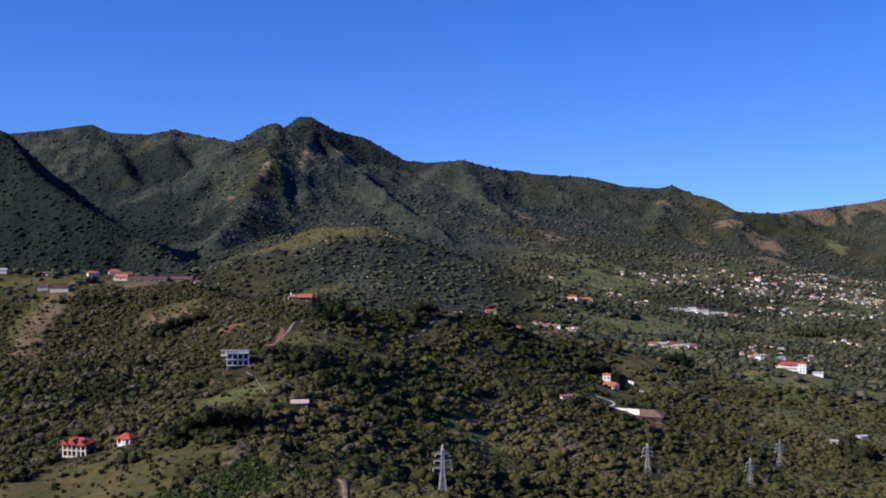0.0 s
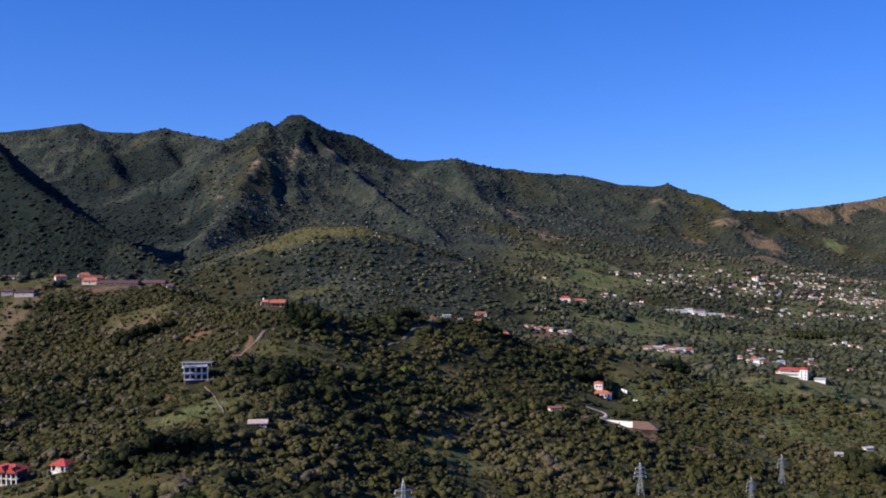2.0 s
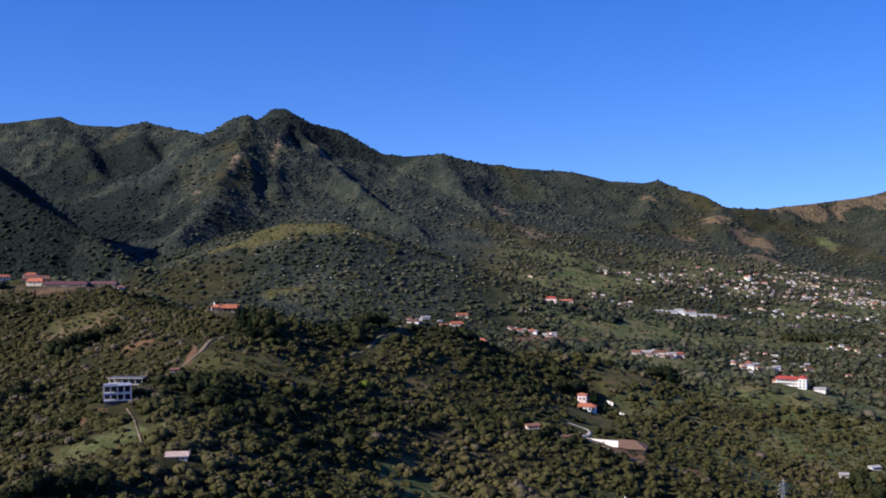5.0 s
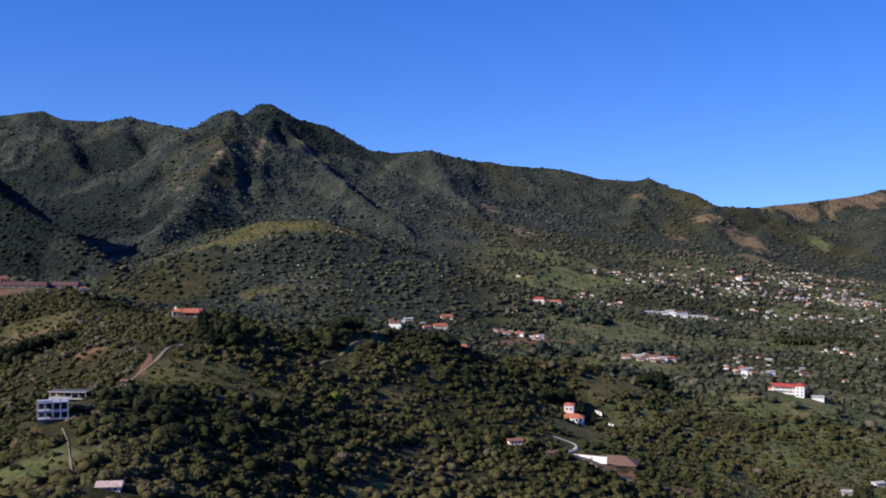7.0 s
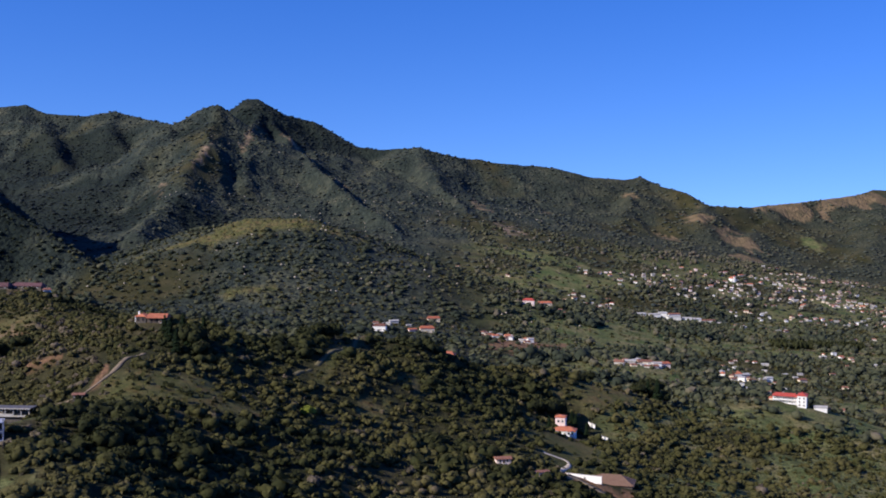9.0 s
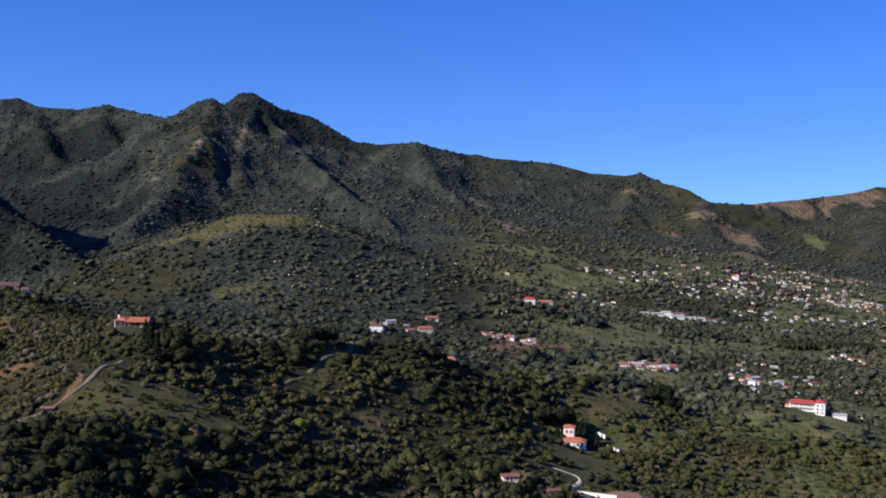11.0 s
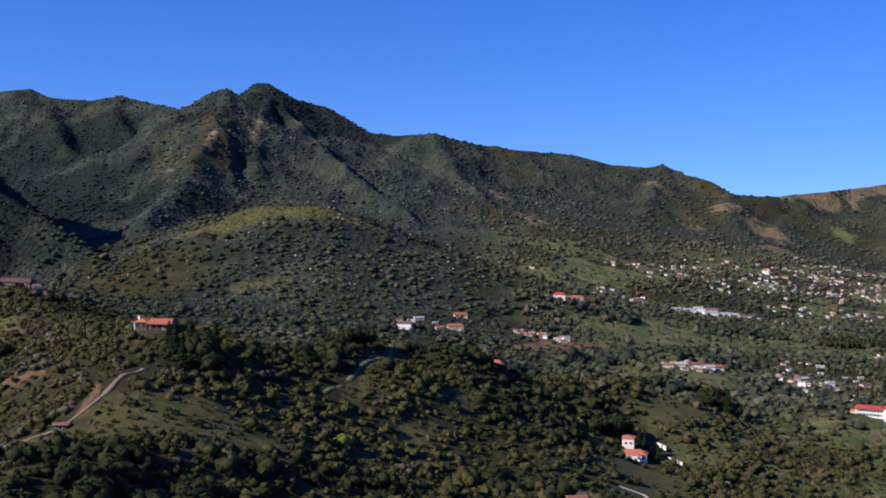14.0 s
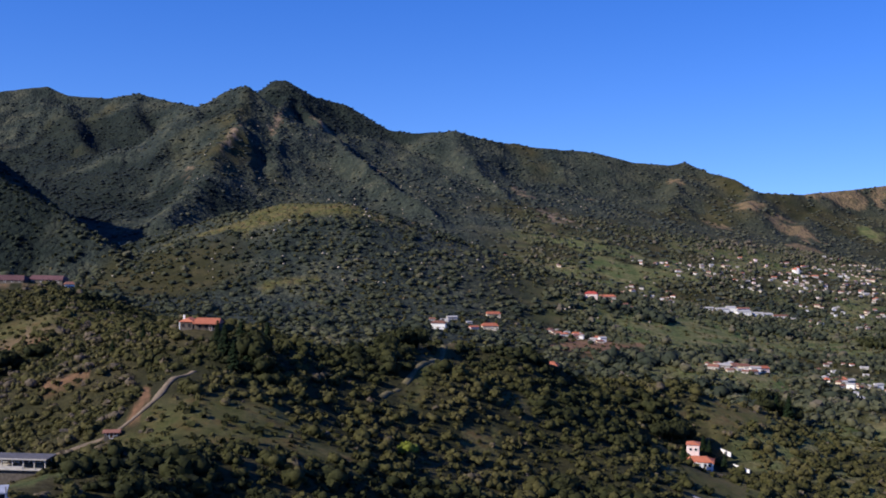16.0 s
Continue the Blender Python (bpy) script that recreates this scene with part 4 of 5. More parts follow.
for x, y, w, d, h, turn, top in ((380, 1836, 20, 11, 5.5, 6, MAT_ZINC), (398, 1852, 14, 12, 8.0, -4, MAT_ZINC), (412, 1832, 22, 10, 5.0, 3, MAT_ZINC), (420, 1862, 18, 10, 7.5, 10, MAT_RUST), (436, 1838, 16, 10, 5.0, -5, MAT_ZINC),
                              (452, 1850, 20, 9, 4.6, 2, MAT_ZINC), (474, 1846, 22, 8, 4.2, -2, MAT_RUST), (356, 1826, 16, 8, 4.2, 10, MAT_ZINC), (404, 1878, 12, 9, 5.0, 20, MAT_BROWN)):
    simple_house("hall", x, y, w, d, h, turn, MAT_WHITE, top, 1.8, 0.04, "white hall with a pale or rusty sheet roof in the valley", "hall", "white halls in the valley", windows=4)
church = simple_house("church", 640, 2290, 10, 18, 6, 5, MAT_WHITE, MAT_CLAY, 3.0, 0.0, "white church with a tower above the town roofs", "church", windows=3)
part("tower", box(bmesh.new(), -2, 2, -11, -9.2, -2, 10, 0.1), MAT_WHITE, church)
part("spire", hip_roof(bmesh.new(), -2.3, 2.3, -11.3, -8.9, 10, 3, 0.45), MAT_RED, church)


def far_house(bm, x, y, w, d, h, turn, size, rise, wall, top):
    """Adds a small far house, walls and gabled roof, to one mesh."""
    z, c, s = z_at(x, y), math.cos(radians(turn)) * size, math.sin(radians(turn)) * size

    def at(u, v, k):
        return bm.verts.new((x + u * c - v * s, y + u * s + v * c, z + k * size))
    u, v = w / 2, d / 2
    low, high = [[at(a, b, k) for a, b in ((-u, -v), (u, -v), (u, v), (-u, v))] for k in (-2.0, h)]
    faces = [(low[k], low[(k + 1) % 4], high[(k + 1) % 4], high[k]) for k in range(4)]
    for f in faces:
        bm.faces.new(f).material_index = wall
    e = 0.6
    eave = [at(a, b, h - 0.1) for a, b in ((-u - e, -v - e), (u + e, -v - e), (u + e, v + e), (-u - e, v + e))]
    ridge = [at(-u - e, 0, h + rise), at(u + e, 0, h + rise)]
    for f in ((eave[0], eave[1], ridge[1], ridge[0]), (eave[2], eave[3], ridge[0], ridge[1]), (eave[1], eave[2], ridge[1]), (eave[3], eave[0], ridge[0]), tuple(eave[::-1])):
        bm.faces.new(f).material_index = top
    for k in range(2):
        a = -u + w * (0.3 + 0.4 * k)
        hole = [at(a + p, -v - 0.05, q) for p, q in ((-0.5, 0.9), (0.5, 0.9), (0.5, 2.0), (-0.5, 2.0))]
        bm.faces.new(hole).material_index = 8


TOWN_MATERIALS = (MAT_DULL, MAT_WHITE, MAT_PINK, MAT_CREAM, MAT_RUST, MAT_CLAY, MAT_ZINC, MAT_BROWN, MAT_GLASS)


def town():
    """Small houses over the valley floor: the nearer ones are things built once and copied, the far rest is one mesh."""
    rng = random.Random(7)
    kinds = ((10, 7, 3.4, MAT_DULL, MAT_RUST, 1.8, 0.05, "small white house with a rusty sheet roof in the valley"),
             (12, 8, 3.6, MAT_WHITE, MAT_CLAY, 2.2, 0.2, "white house with an orange tiled roof in the valley"),
             (9, 7, 5.6, MAT_WHITE, MAT_ZINC, 1.0, 0.0, "white two-storey house with a pale sheet roof"),
             (14, 8, 3.6, MAT_PINK, MAT_CLAY, 2.0, 0.1, "pink house with an orange tiled roof in the valley"),
             (11, 7, 3.2, MAT_GREY, MAT_ZINC, 1.4, 0.0, "grey block house with a pale sheet roof"),
             (11, 8, 3.6, MAT_CREAM, MAT_RUST, 1.8, 0.15, "cream house with a weathered brown roof in the valley"),
             (13, 7, 3.4, MAT_DULL, MAT_ZINC, 1.4, 0.0, "low white house with a pale sheet roof"))
    spots = [(x, y, r) for x, y, r in CLEAR]
    made = {}
    near = ((228, 1200, 26, 34, 14), (240, 1215, 22, 26, 12), (356, 1240, 34, 60, 20), (350, 1150, 30, 26, 10), (385, 1370, 40, 40, 8), (95, 1385, 26, 40, 16), (110, 1370, 22, 26, 8), (-30, 1330, 40, 26, 5), (330, 1010, 40, 40, 5), (430, 1060, 50, 50, 4),
            (470, 1290, 50, 60, 8), (560, 1470, 60, 70, 10), (690, 1680, 60, 60, 14), (180, 1640, 30, 20, 6), (530, 1800, 70, 60, 14), (282, 1940, 60, 60, 22), (640, 1990, 105, 50, 26), (780, 1950, 125, 60, 34), (102, 2105, 70, 60, 5))
    far = ((560, 2130, 200, 60, 44), (520, 2230, 160, 50, 34), (760, 2220, 180, 70, 56), (800, 2330, 150, 60, 32), (880, 2500, 140, 70, 44), (420, 2200, 130, 70, 22), (900, 2160, 120, 60, 36), (620, 2330, 160, 40, 22), (960, 2080, 100, 50, 30))
    bm = bmesh.new()
    for distant, rows in ((False, near), (True, far)):
        for cx, cy, rx, ry, count in rows:
            n = tries = 0
            while n < count and tries < 400:
                tries += 1
                a, r = rng.uniform(0, 2 * math.pi), math.sqrt(rng.random())
                x, y = cx + rx * r * math.cos(a), cy + ry * r * math.sin(a)
                if any((x - px) ** 2 + (y - py) ** 2 < (pr + 4.5) ** 2 for px, py, pr in spots):
                    continue
                k = rng.choices(range(7), (28, 8, 8, 4, 18, 24, 10))[0]
                turn, size = rng.choice((-20, 5, 15, 70, 95)) + rng.uniform(-10, 10), rng.uniform(0.42, 0.85)
                w, d, h, wall, top, rise, hip, label = kinds[k]
                if distant:
                    far_house(bm, x, y, w, d, h, turn, size, rise, rng.choices((0, 1, 2, 3), (56, 12, 8, 24))[0], rng.choices((4, 5, 6, 7), (38, 10, 18, 34))[0])
                elif k not in made:
                    made[k] = simple_house("village_house", x, y, w, d, h, turn, wall, top, rise, hip, label, group="village houses", windows=1)
                else:
                    copy_thing(made[k], pose(x, y, z_at(x, y), 0, 0, turn) @ Matrix.Diagonal((size, size, size, 1)))
                spots.append((x, y, 4))
                CLEAR.append((x, y, 2.5 if distant else 4.0))
                n += 1
    me = bpy.data.meshes.new("far_town_houses")
    bm.normal_update()
    bm.to_mesh(me)
    bm.free()
    for m in TOWN_MATERIALS:
        me.materials.append(m)
    tagged(new("far_town_houses", me), "crowded small white and brown-roofed houses of the far town", "houses", kind="stuff")


town()


# ---- lattice towers ----
def lattice_tower(x, y, h, turn):
    ob = thing("lattice_tower", x, y, turn, label="tall grey lattice power tower with three cross-arms", category="power tower", group="power towers", sink=0.0)
    base, waist, neck = 1.7, 0.6, 0.4
    def half(z):
        return base + (waist - base) * z / (0.55 * h) if z < 0.55 * h else waist + (neck - waist) * (z - 0.55 * h) / (0.45 * h)
    for sx in (-1, 1):
        for sy in (-1, 1):
            bm = bmesh.new()
            levels = [-1.0, 0.55 * h, 0.97 * h]
            for a, b in zip(levels, levels[1:]):
                beam(bm, (sx * half(max(a, 0)), sy * half(max(a, 0)), a), (sx * half(b), sy * half(b), b), 0.15)
            part("leg", bm, MAT_STEEL, ob)
    z = 0.0
    while z < 0.9 * h:
        step = max(1.3, 2.1 * half(z))
        top = min(z + step, 0.97 * h)
        a, b = half(z), half(top)
        for s in (-1, 1):
            for p, q in (((-a, s * a, z), (b, s * b, top)), ((a, s * a, z), (-b, s * b, top)), ((s * a, -a, z), (s * b, b, top)), ((s * a, a, z), (s * b, -b, top)),
                         ((-b, s * b, top), (b, s * b, top)), ((s * b, -b, top), (s * b, b, top))):
                part("brace", beam(bmesh.new(), p, q, 0.09), MAT_STEEL, ob)
        z = top
    for k, zz in enumerate((0.60, 0.735, 0.87)):
        bm = bmesh.new()
        reach = (3.4, 3.0, 2.6)[k]
        for s in (-1, 1):
            beam(bm, (0, s * 0.5, zz * h), (s * 0 - reach, 0, zz * h + 0.25), 0.28)
            beam(bm, (0, s * 0.5, zz * h), (reach, 0, zz * h + 0.25), 0.28)
        beam(bm, (-reach, 0, zz * h + 0.25), (0, 0, zz * h + 1.1), 0.15)
        beam(bm, (reach, 0, zz * h + 0.25), (0, 0, zz * h + 1.1), 0.15)
        arm = part("cross_arm", bm, MAT_STEEL, ob)
        for s in (-1, 1):
            bm = bmesh.new()
            for j in range(5):
                got = bmesh.ops.create_cone(bm, cap_ends=True, segments=6, radius1=0.16, radius2=0.1, depth=0.2)["verts"]
                bmesh.ops.translate(bm, vec=(s * reach, 0, zz * h + 0.12 - 0.24 * j), verts=got)
            part("insulator", bm, MAT_CONCRETE, arm)
    bm = bmesh.new()
    for s in (-1, 1):
        for r in (-1, 1):
            beam(bm, (s * neck, r * neck, 0.96 * h), (0, 0, 1.06 * h), 0.16)
    part("peak", bm, MAT_STEEL, ob)
    CLEAR.append((x, y, 8))
    return ob


lattice_tower(-37.7, 223, 18.5, 12)
lattice_tower(73.5, 449, 16, 12)
lattice_tower(187.3, 583.5, 18, 20)
lattice_tower(140.6, 484, 15.5, 20)


# ---- trees ----
def ico(level):
    bm = bmesh.new()
    bmesh.ops.create_icosphere(bm, subdivisions=level, radius=1)
    co = np.array([v.co[:] for v in bm.verts])
    tri = np.array([[v.index for v in f.verts] for f in bm.faces])
    bm.free()
    return co, tri


ICO = {1: ico(1), 2: ico(2)}


def crown_arrays(seed, lobes, level, leaves, leaf, tall=1.0, low=0.1, spread=0.6, core=0.86):
    """A broad crown of about unit radius: rounded lobes under a coat of leaf clumps. Returns corners, triangles, tone shift and which faces are smooth."""
    rng = np.random.default_rng(seed)
    base, tri = ICO[level]
    co, faces, tone, smooth, count = [], [], [], [], 0
    centres, radii = [], []
    for k in range(lobes):
        a = 2.4 * k + rng.uniform(-0.5, 0.5)
        reach = spread * math.sqrt((k + 0.3) / lobes) if lobes > 1 else 0.0
        r = rng.uniform(0.42, 0.62) if lobes > 1 else 0.95
        centres.append(np.array([math.cos(a) * reach, math.sin(a) * reach, tall * (0.62 - 0.75 * reach * reach + rng.uniform(-0.12, 0.12))]))
        radii.append(r)
    bottom = min(c[2] - r * 0.8 for c, r in zip(centres, radii))
    for c, r in zip(centres, radii):
        c[2] += low - bottom
        f = rng.normal(size=(3, 3)) * 2.2
        swell = 1 + 0.10 * np.sin(base @ f.T + rng.uniform(0, 6, 3)).sum(1, keepdims=True) + 0.05 * rng.normal(size=(len(base), 1))
        p = base * swell * r * np.array([1, 1, 0.85])
        co.append(p * (core if leaves else 1.0) + c)
        faces.append(tri + count)
        # The tone rises from each lobe's underside to its top.
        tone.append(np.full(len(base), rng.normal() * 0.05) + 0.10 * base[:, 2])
        smooth.append(np.ones(len(tri), bool))
        count += len(base)
    if leaves:
        pick = rng.integers(0, lobes, leaves)
        d = rng.normal(size=(leaves, 3))
        d[:, 2] = d[:, 2] * 0.9 + 0.25
        d /= np.linalg.norm(d, axis=1)[:, None]
        pos = np.array(centres)[pick] + d * (np.array(radii)[pick] * rng.uniform(0.80, 1.14, leaves))[:, None]
        nrm = d + 0.42 * rng.normal(size=(leaves, 3))
        nrm /= np.linalg.norm(nrm, axis=1)[:, None]
        u = np.cross(nrm, rng.normal(size=(leaves, 3)))
        u /= np.linalg.norm(u, axis=1)[:, None]
        v = np.cross(nrm, u)
        size = leaf * rng.uniform(0.6, 1.3, leaves)
        corners = []
        for a, b in ((-1, -0.6), (0.7, -1), (1, 0.7), (-0.6, 1)):
            ja, jb = a * rng.uniform(0.6, 1.1, leaves), b * rng.uniform(0.6, 1.1, leaves)
            corners.append(pos + u * (size * ja)[:, None] + v * (size * jb)[:, None] - nrm * (size * rng.uniform(0.0, 0.5, leaves))[:, None])
        co.append(np.stack(corners, 1).reshape(-1, 3))
        k = count + np.arange(leaves)[:, None] * 4
        faces.append(np.concatenate([k + [0, 1, 2], k + [0, 2, 3]]))
        # Clumps that face upward get a higher tone.
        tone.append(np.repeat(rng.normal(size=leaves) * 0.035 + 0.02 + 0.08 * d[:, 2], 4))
        smooth.append(np.zeros(2 * leaves, bool))
    return np.concatenate(co), np.concatenate(faces), np.concatenate(tone), np.concatenate(smooth)


def wood_mesh(name, variants, x, y, radius, stretch, tone, seed, sink=0.25):
    """Many trees as one mesh: x, y, crown radius, height stretch and tone of each."""
    rng = np.random.default_rng(seed)
    z = height(x, y)
    kind = rng.integers(0, len(variants), len(x))
    yaw = rng.uniform(0, 2 * np.pi, len(x))
    co, faces, tones, smooth, count = [], [], [], [], 0
    for k, (p, tri, dt, sm) in enumerate(variants):
        m = np.where(kind == k)[0]
        if not len(m):
            continue
        c, s, r = np.cos(yaw[m])[:, None], np.sin(yaw[m])[:, None], radius[m][:, None]
        out = np.stack([(p[:, 0] * c - p[:, 1] * s) * r + x[m][:, None], (p[:, 0] * s + p[:, 1] * c) * r + y[m][:, None], (p[:, 2] * stretch[m][:, None] - sink) * r + z[m][:, None]], -1)
        co.append(out.reshape(-1, 3))
        faces.append((tri[None] + (count + np.arange(len(m)) * len(p))[:, None, None]).reshape(-1, 3))
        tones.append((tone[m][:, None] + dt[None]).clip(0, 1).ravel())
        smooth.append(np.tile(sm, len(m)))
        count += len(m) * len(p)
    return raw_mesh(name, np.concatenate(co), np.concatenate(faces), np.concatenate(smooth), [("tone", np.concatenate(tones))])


def scatter(r0, r1, cell, seed, keep, hold=0.97, reach=1.5):
    """Jittered places in the fan of country that the path looks over, thinned by open ground, buildings and clearings."""
    rng = np.random.default_rng(seed)
    half = math.tan(radians(27.5)) * r1
    gx, gy = np.meshgrid(np.arange(-half, half, cell), np.arange(-160 + r0 * 0.85, -160 + r1, cell))
    x = gx.ravel() - 30 + rng.uniform(-0.6, 0.6, gx.size) * cell
    y = gy.ravel() + rng.uniform(-0.6, 0.6, gx.size) * cell
    r, a = np.hypot(x + 30, y + 160), np.degrees(np.arctan2(x + 30, y + 160))
    m = (r >= r0) & (r < r1) & (np.abs(a) < 27)
    x, y = x[m], y[m]
    bare = np.maximum.reduce([patch(x, y, v) for v in (MEADOWS, FIELDS, DRY, SOILS)] + [(0.42 + 0.24 * np.clip((y - 1050) / 150, 0, 1)) * open_valley(x, y)])
    stone = patch(x, y, ROCKS)
    dark = grove(x, y)
    bare = bare * (1 - 0.9 * dark)
    thick = np.clip(0.5 + 0.55 * fbm(x, y, 70, seed + 3, 3) + keep + 0.4 * west_slope(x, y) + dark + 0.6 * patch(x, y, SHADE_WOODS, 0.5), 0.1, 1.0)
    m = (rng.random(len(x)) < thick * (1 - hold * bare) * (1 - 0.75 * stone))
    x, y = x[m], y[m]
    ok = np.ones(len(x), bool)
    for px, py, pr in CLEAR:
        if py < 160 + r1 and py > -200 + r0 * 0.8:
            ok &= (x - px) ** 2 + (y + 0.5 * pr - py) ** 2 > (pr + reach) ** 2
    for line, w in TRACKS:
        for (ax, ay), (bx, by) in zip(line, line[1:]):
            u = np.clip(((x - ax) * (bx - ax) + (y - ay) * (by - ay)) / ((bx - ax) ** 2 + (by - ay) ** 2), 0, 1)
            ok &= np.hypot(x - ax - u * (bx - ax), y - ay - u * (by - ay)) > w + reach
    x, y = x[ok], y[ok]
    dark, west = grove(x, y), west_slope(x, y)
    tone = 0.46 + 0.20 * fbm(x, y, 120, 71, 3) + 0.17 * fbm(x, y, 26, 73, 2) + 0.08 * rng.normal(size=len(x))
    tone = (tone + 0.02 * west + 0.08 * np.clip((x - 10) / 30, 0, 1) * np.clip((480 - y) / 60, 0, 1)).clip(0.08, 0.86)
    tone = tone * (1 - 0.82 * dark)
    dry = rng.random(len(x)) < (0.03 + 0.10 * (fbm(x, y, 120, 81, 2) > 0.45) + 0.12 * west) * (1 - dark)
    tone[dry] = rng.uniform(0.78, 0.95, dry.sum())
    # Painted shade lowers the tone; painted haze lifts it in the far east.
    tone = tone * (1 - wood_shade(x, y)) + 0.16 * np.clip((x - 150) / 500, 0, 1) * np.clip((y - 1900) / 400, 0, 1)
    return rng, x, y, tone, (0.86 + 0.22 * fbm(x, y, 48, seed + 21, 3)) * (1 - 0.08 * west) * (1 + 0.30 * dark)


TRACKS = [([(-205, 552), (-179, 556), (-162, 562), (-155, 573), (-152, 590), (-152, 612), (-148, 632)], 5.0), ([(72, 678), (86, 679), (80, 657), (82, 634), (104, 616)], 5.0),
          ([(-66, 175), (-70, 205), (-74, 235)], 4.0), ([(-72, 668), (-60, 700), (-46, 760), (-40, 785)], 4.0), ([(-153, 447), (-145, 430), (-138, 412), (-130, 392)], 3.0)]


def sizes(rng, n, small, big):
    return small + (big - small) * rng.random(n) ** 1.6


# near trees, each a thing of its own
near_kinds = []
for k in range(6):
    p, tri, dt, sm = crown_arrays(100 + k, 7, 2, 260, 0.14, 0.70 + 0.12 * (k % 3), 0.30, 0.66, 0.90)
    near_kinds.append((p, tri, dt, sm))


def near_tree(k, tone):
    ob = new("tree")
    p, tri, dt, sm = near_kinds[k]
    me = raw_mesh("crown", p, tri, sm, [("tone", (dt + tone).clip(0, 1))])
    me.materials.append(MAT_LEAF)
    crown = new("crown", me)
    crown.parent = ob
    bm = bmesh.new()
    rng = random.Random(k)
    got = bmesh.ops.create_cone(bm, cap_ends=True, segments=7, radius1=0.10, radius2=0.05, depth=1.3)["verts"]
    bmesh.ops.translate(bm, vec=(0, 0, 0.5), verts=got)
    for j in range(5):
        a = rng.uniform(0, 6.28)
        beam(bm, (0, 0, rng.uniform(0.45, 0.9)), (0.5 * math.cos(a), 0.5 * math.sin(a), rng.uniform(1.0, 1.4)), 0.04)
    part("trunk", bm, MAT_BARK, ob)
    label = ("dark green broadleaf tree on the hillside", "olive green broadleaf tree on the hillside", "grey dry-season tree on the hillside")[0 if tone < 0.4 else 1 if tone < 0.9 else 2]
    return tagged(ob, label, "tree", "trees on the near slope")


rng_a, xa, ya, ta, ga = scatter(250, 640, 5.3, 5, 0.52)
ra = sizes(rng_a, len(xa), 2.3, 6.8) * ga
order = np.argsort(np.hypot(xa + 40, ya - 60) - 20 * (ra > 2.5))
chosen = [i for i in order if ra[i] > 3.0][:285]
protos = {}
for i in chosen:
    k = int(rng_a.integers(0, 6))
    band = 0 if ta[i] < 0.3 else 1 if ta[i] < 0.5 else 2 if ta[i] < 0.9 else 3
    key = (k, band)
    m = pose(xa[i], ya[i], z_at(xa[i], ya[i]) - 0.2, 0, 0, float(rng_a.uniform(0, 360))) @ Matrix.Diagonal((ra[i], ra[i], ra[i] * float(rng_a.uniform(0.85, 1.25)), 1))
    if key not in protos:
        protos[key] = near_tree(k, (0.2, 0.4, 0.62, 0.82)[band])
        protos[key].matrix_basis = m
    else:
        o = copy_thing(protos[key], m)
        o.matrix_basis = m
# single big dark trees that stand out above the woods
GIANTS = [(-75, 748, 7), (-66, 755, 8), (-58, 762, 7), (-128, 652, 8), (-135, 661, 7), (-121, 644, 6), (86, 792, 7), (95, 800, 7.5), (78, 786, 6.5), (190, 905, 7.5), (183, 915, 8), (176, 922, 7), (170, 900, 6), (-255, 700, 7.5), (-262, 690, 7),
          (-270, 676, 8), (-245, 712, 6.5), (-153, 314, 6), (-159, 310, 5.5), (-144, 319, 6.5), (-136, 325, 6), (-128, 330, 5.5), (262, 627, 8), (264, 669, 7), (-96, 500, 6.5), (-88, 506, 6), (-128, 480, 6), (-120, 470, 6.5), (-112, 462, 6), (-122, 490, 5),
          (200, 1010, 8), (208, 1022, 8), (216, 1035, 8), (148, 1060, 7), (156, 1068, 8)]
giant = {}
for j, (x, y, r) in enumerate(GIANTS):
    k = j % 6
    m = pose(x, y, z_at(x, y) - 0.3, 0, 0, 61.0 * j) @ Matrix.Diagonal((r, r, r * (0.9 + 0.1 * (j % 4)), 1))
    if k not in giant:
        giant[k] = near_tree(k, 0.05)
        tagged(giant[k], "big dark evergreen tree with a dense rounded crown", "tree", "big dark trees")
        giant[k].matrix_basis = m
    else:
        copy_thing(giant[k], m).matrix_basis = m
# the clipped dark hedge in front of the villa
hedge = None
for j in range(30):
    x, y = -228 + 2.15 * j, 319.5 + 1.2 * math.sin(j * 0.7) + 0.09 * j
    r = 1.25 + 0.35 * math.sin(j * 2.3)
    m = pose(x, y, z_at(x, y) - 0.5, 0, 0, 77.0 * j) @ Matrix.Diagonal((r, r, r * 0.9, 1))
    if hedge is None:
        hedge = new("hedge_bush")
        p, tri, dt, sm = crown_arrays(190, 4, 1, 90, 0.2, 0.9, 0.0, 0.5, 0.85)
        me = raw_mesh("foliage", p, tri, sm, [("tone", (dt + 0.12).clip(0, 1))])
        me.materials.append(MAT_LEAF)
        leaves_ob = new("foliage", me)
        leaves_ob.parent = hedge
        tagged(hedge, "dark green hedge bush in front of the villa", "hedge", "hedge in front of the villa")
        hedge.matrix_basis = m
    else:
        copy_thing(hedge, m).matrix_basis = m
rest = np.setdiff1d(np.arange(len(xa)), chosen)


def wood(name, variants, x, y, r, stretch, tone, seed, label, category="woodland", material=None, sink=0.25):
    ob = new(name, wood_mesh(name, variants, x, y, r, stretch, tone, seed, sink))
    ob.data.materials.append(material or MAT_LEAF)
    return tagged(ob, label, category, kind="stuff")


kinds_a = [crown_arrays(200 + k, 5, 1, 26, 0.20, 0.75 + 0.15 * (k % 3), 0.05, 0.62, 0.90) for k in range(7)]
wood("near_woodland", kinds_a, xa[rest], ya[rest], ra[rest], rng_a.uniform(0.60, 1.10, len(rest)), ta[rest], 11, "dense broadleaf trees and scrub on the near slopes")
rng_b, xb, yb, tb, gb = scatter(640, 1080, 5.9, 6, 0.46)
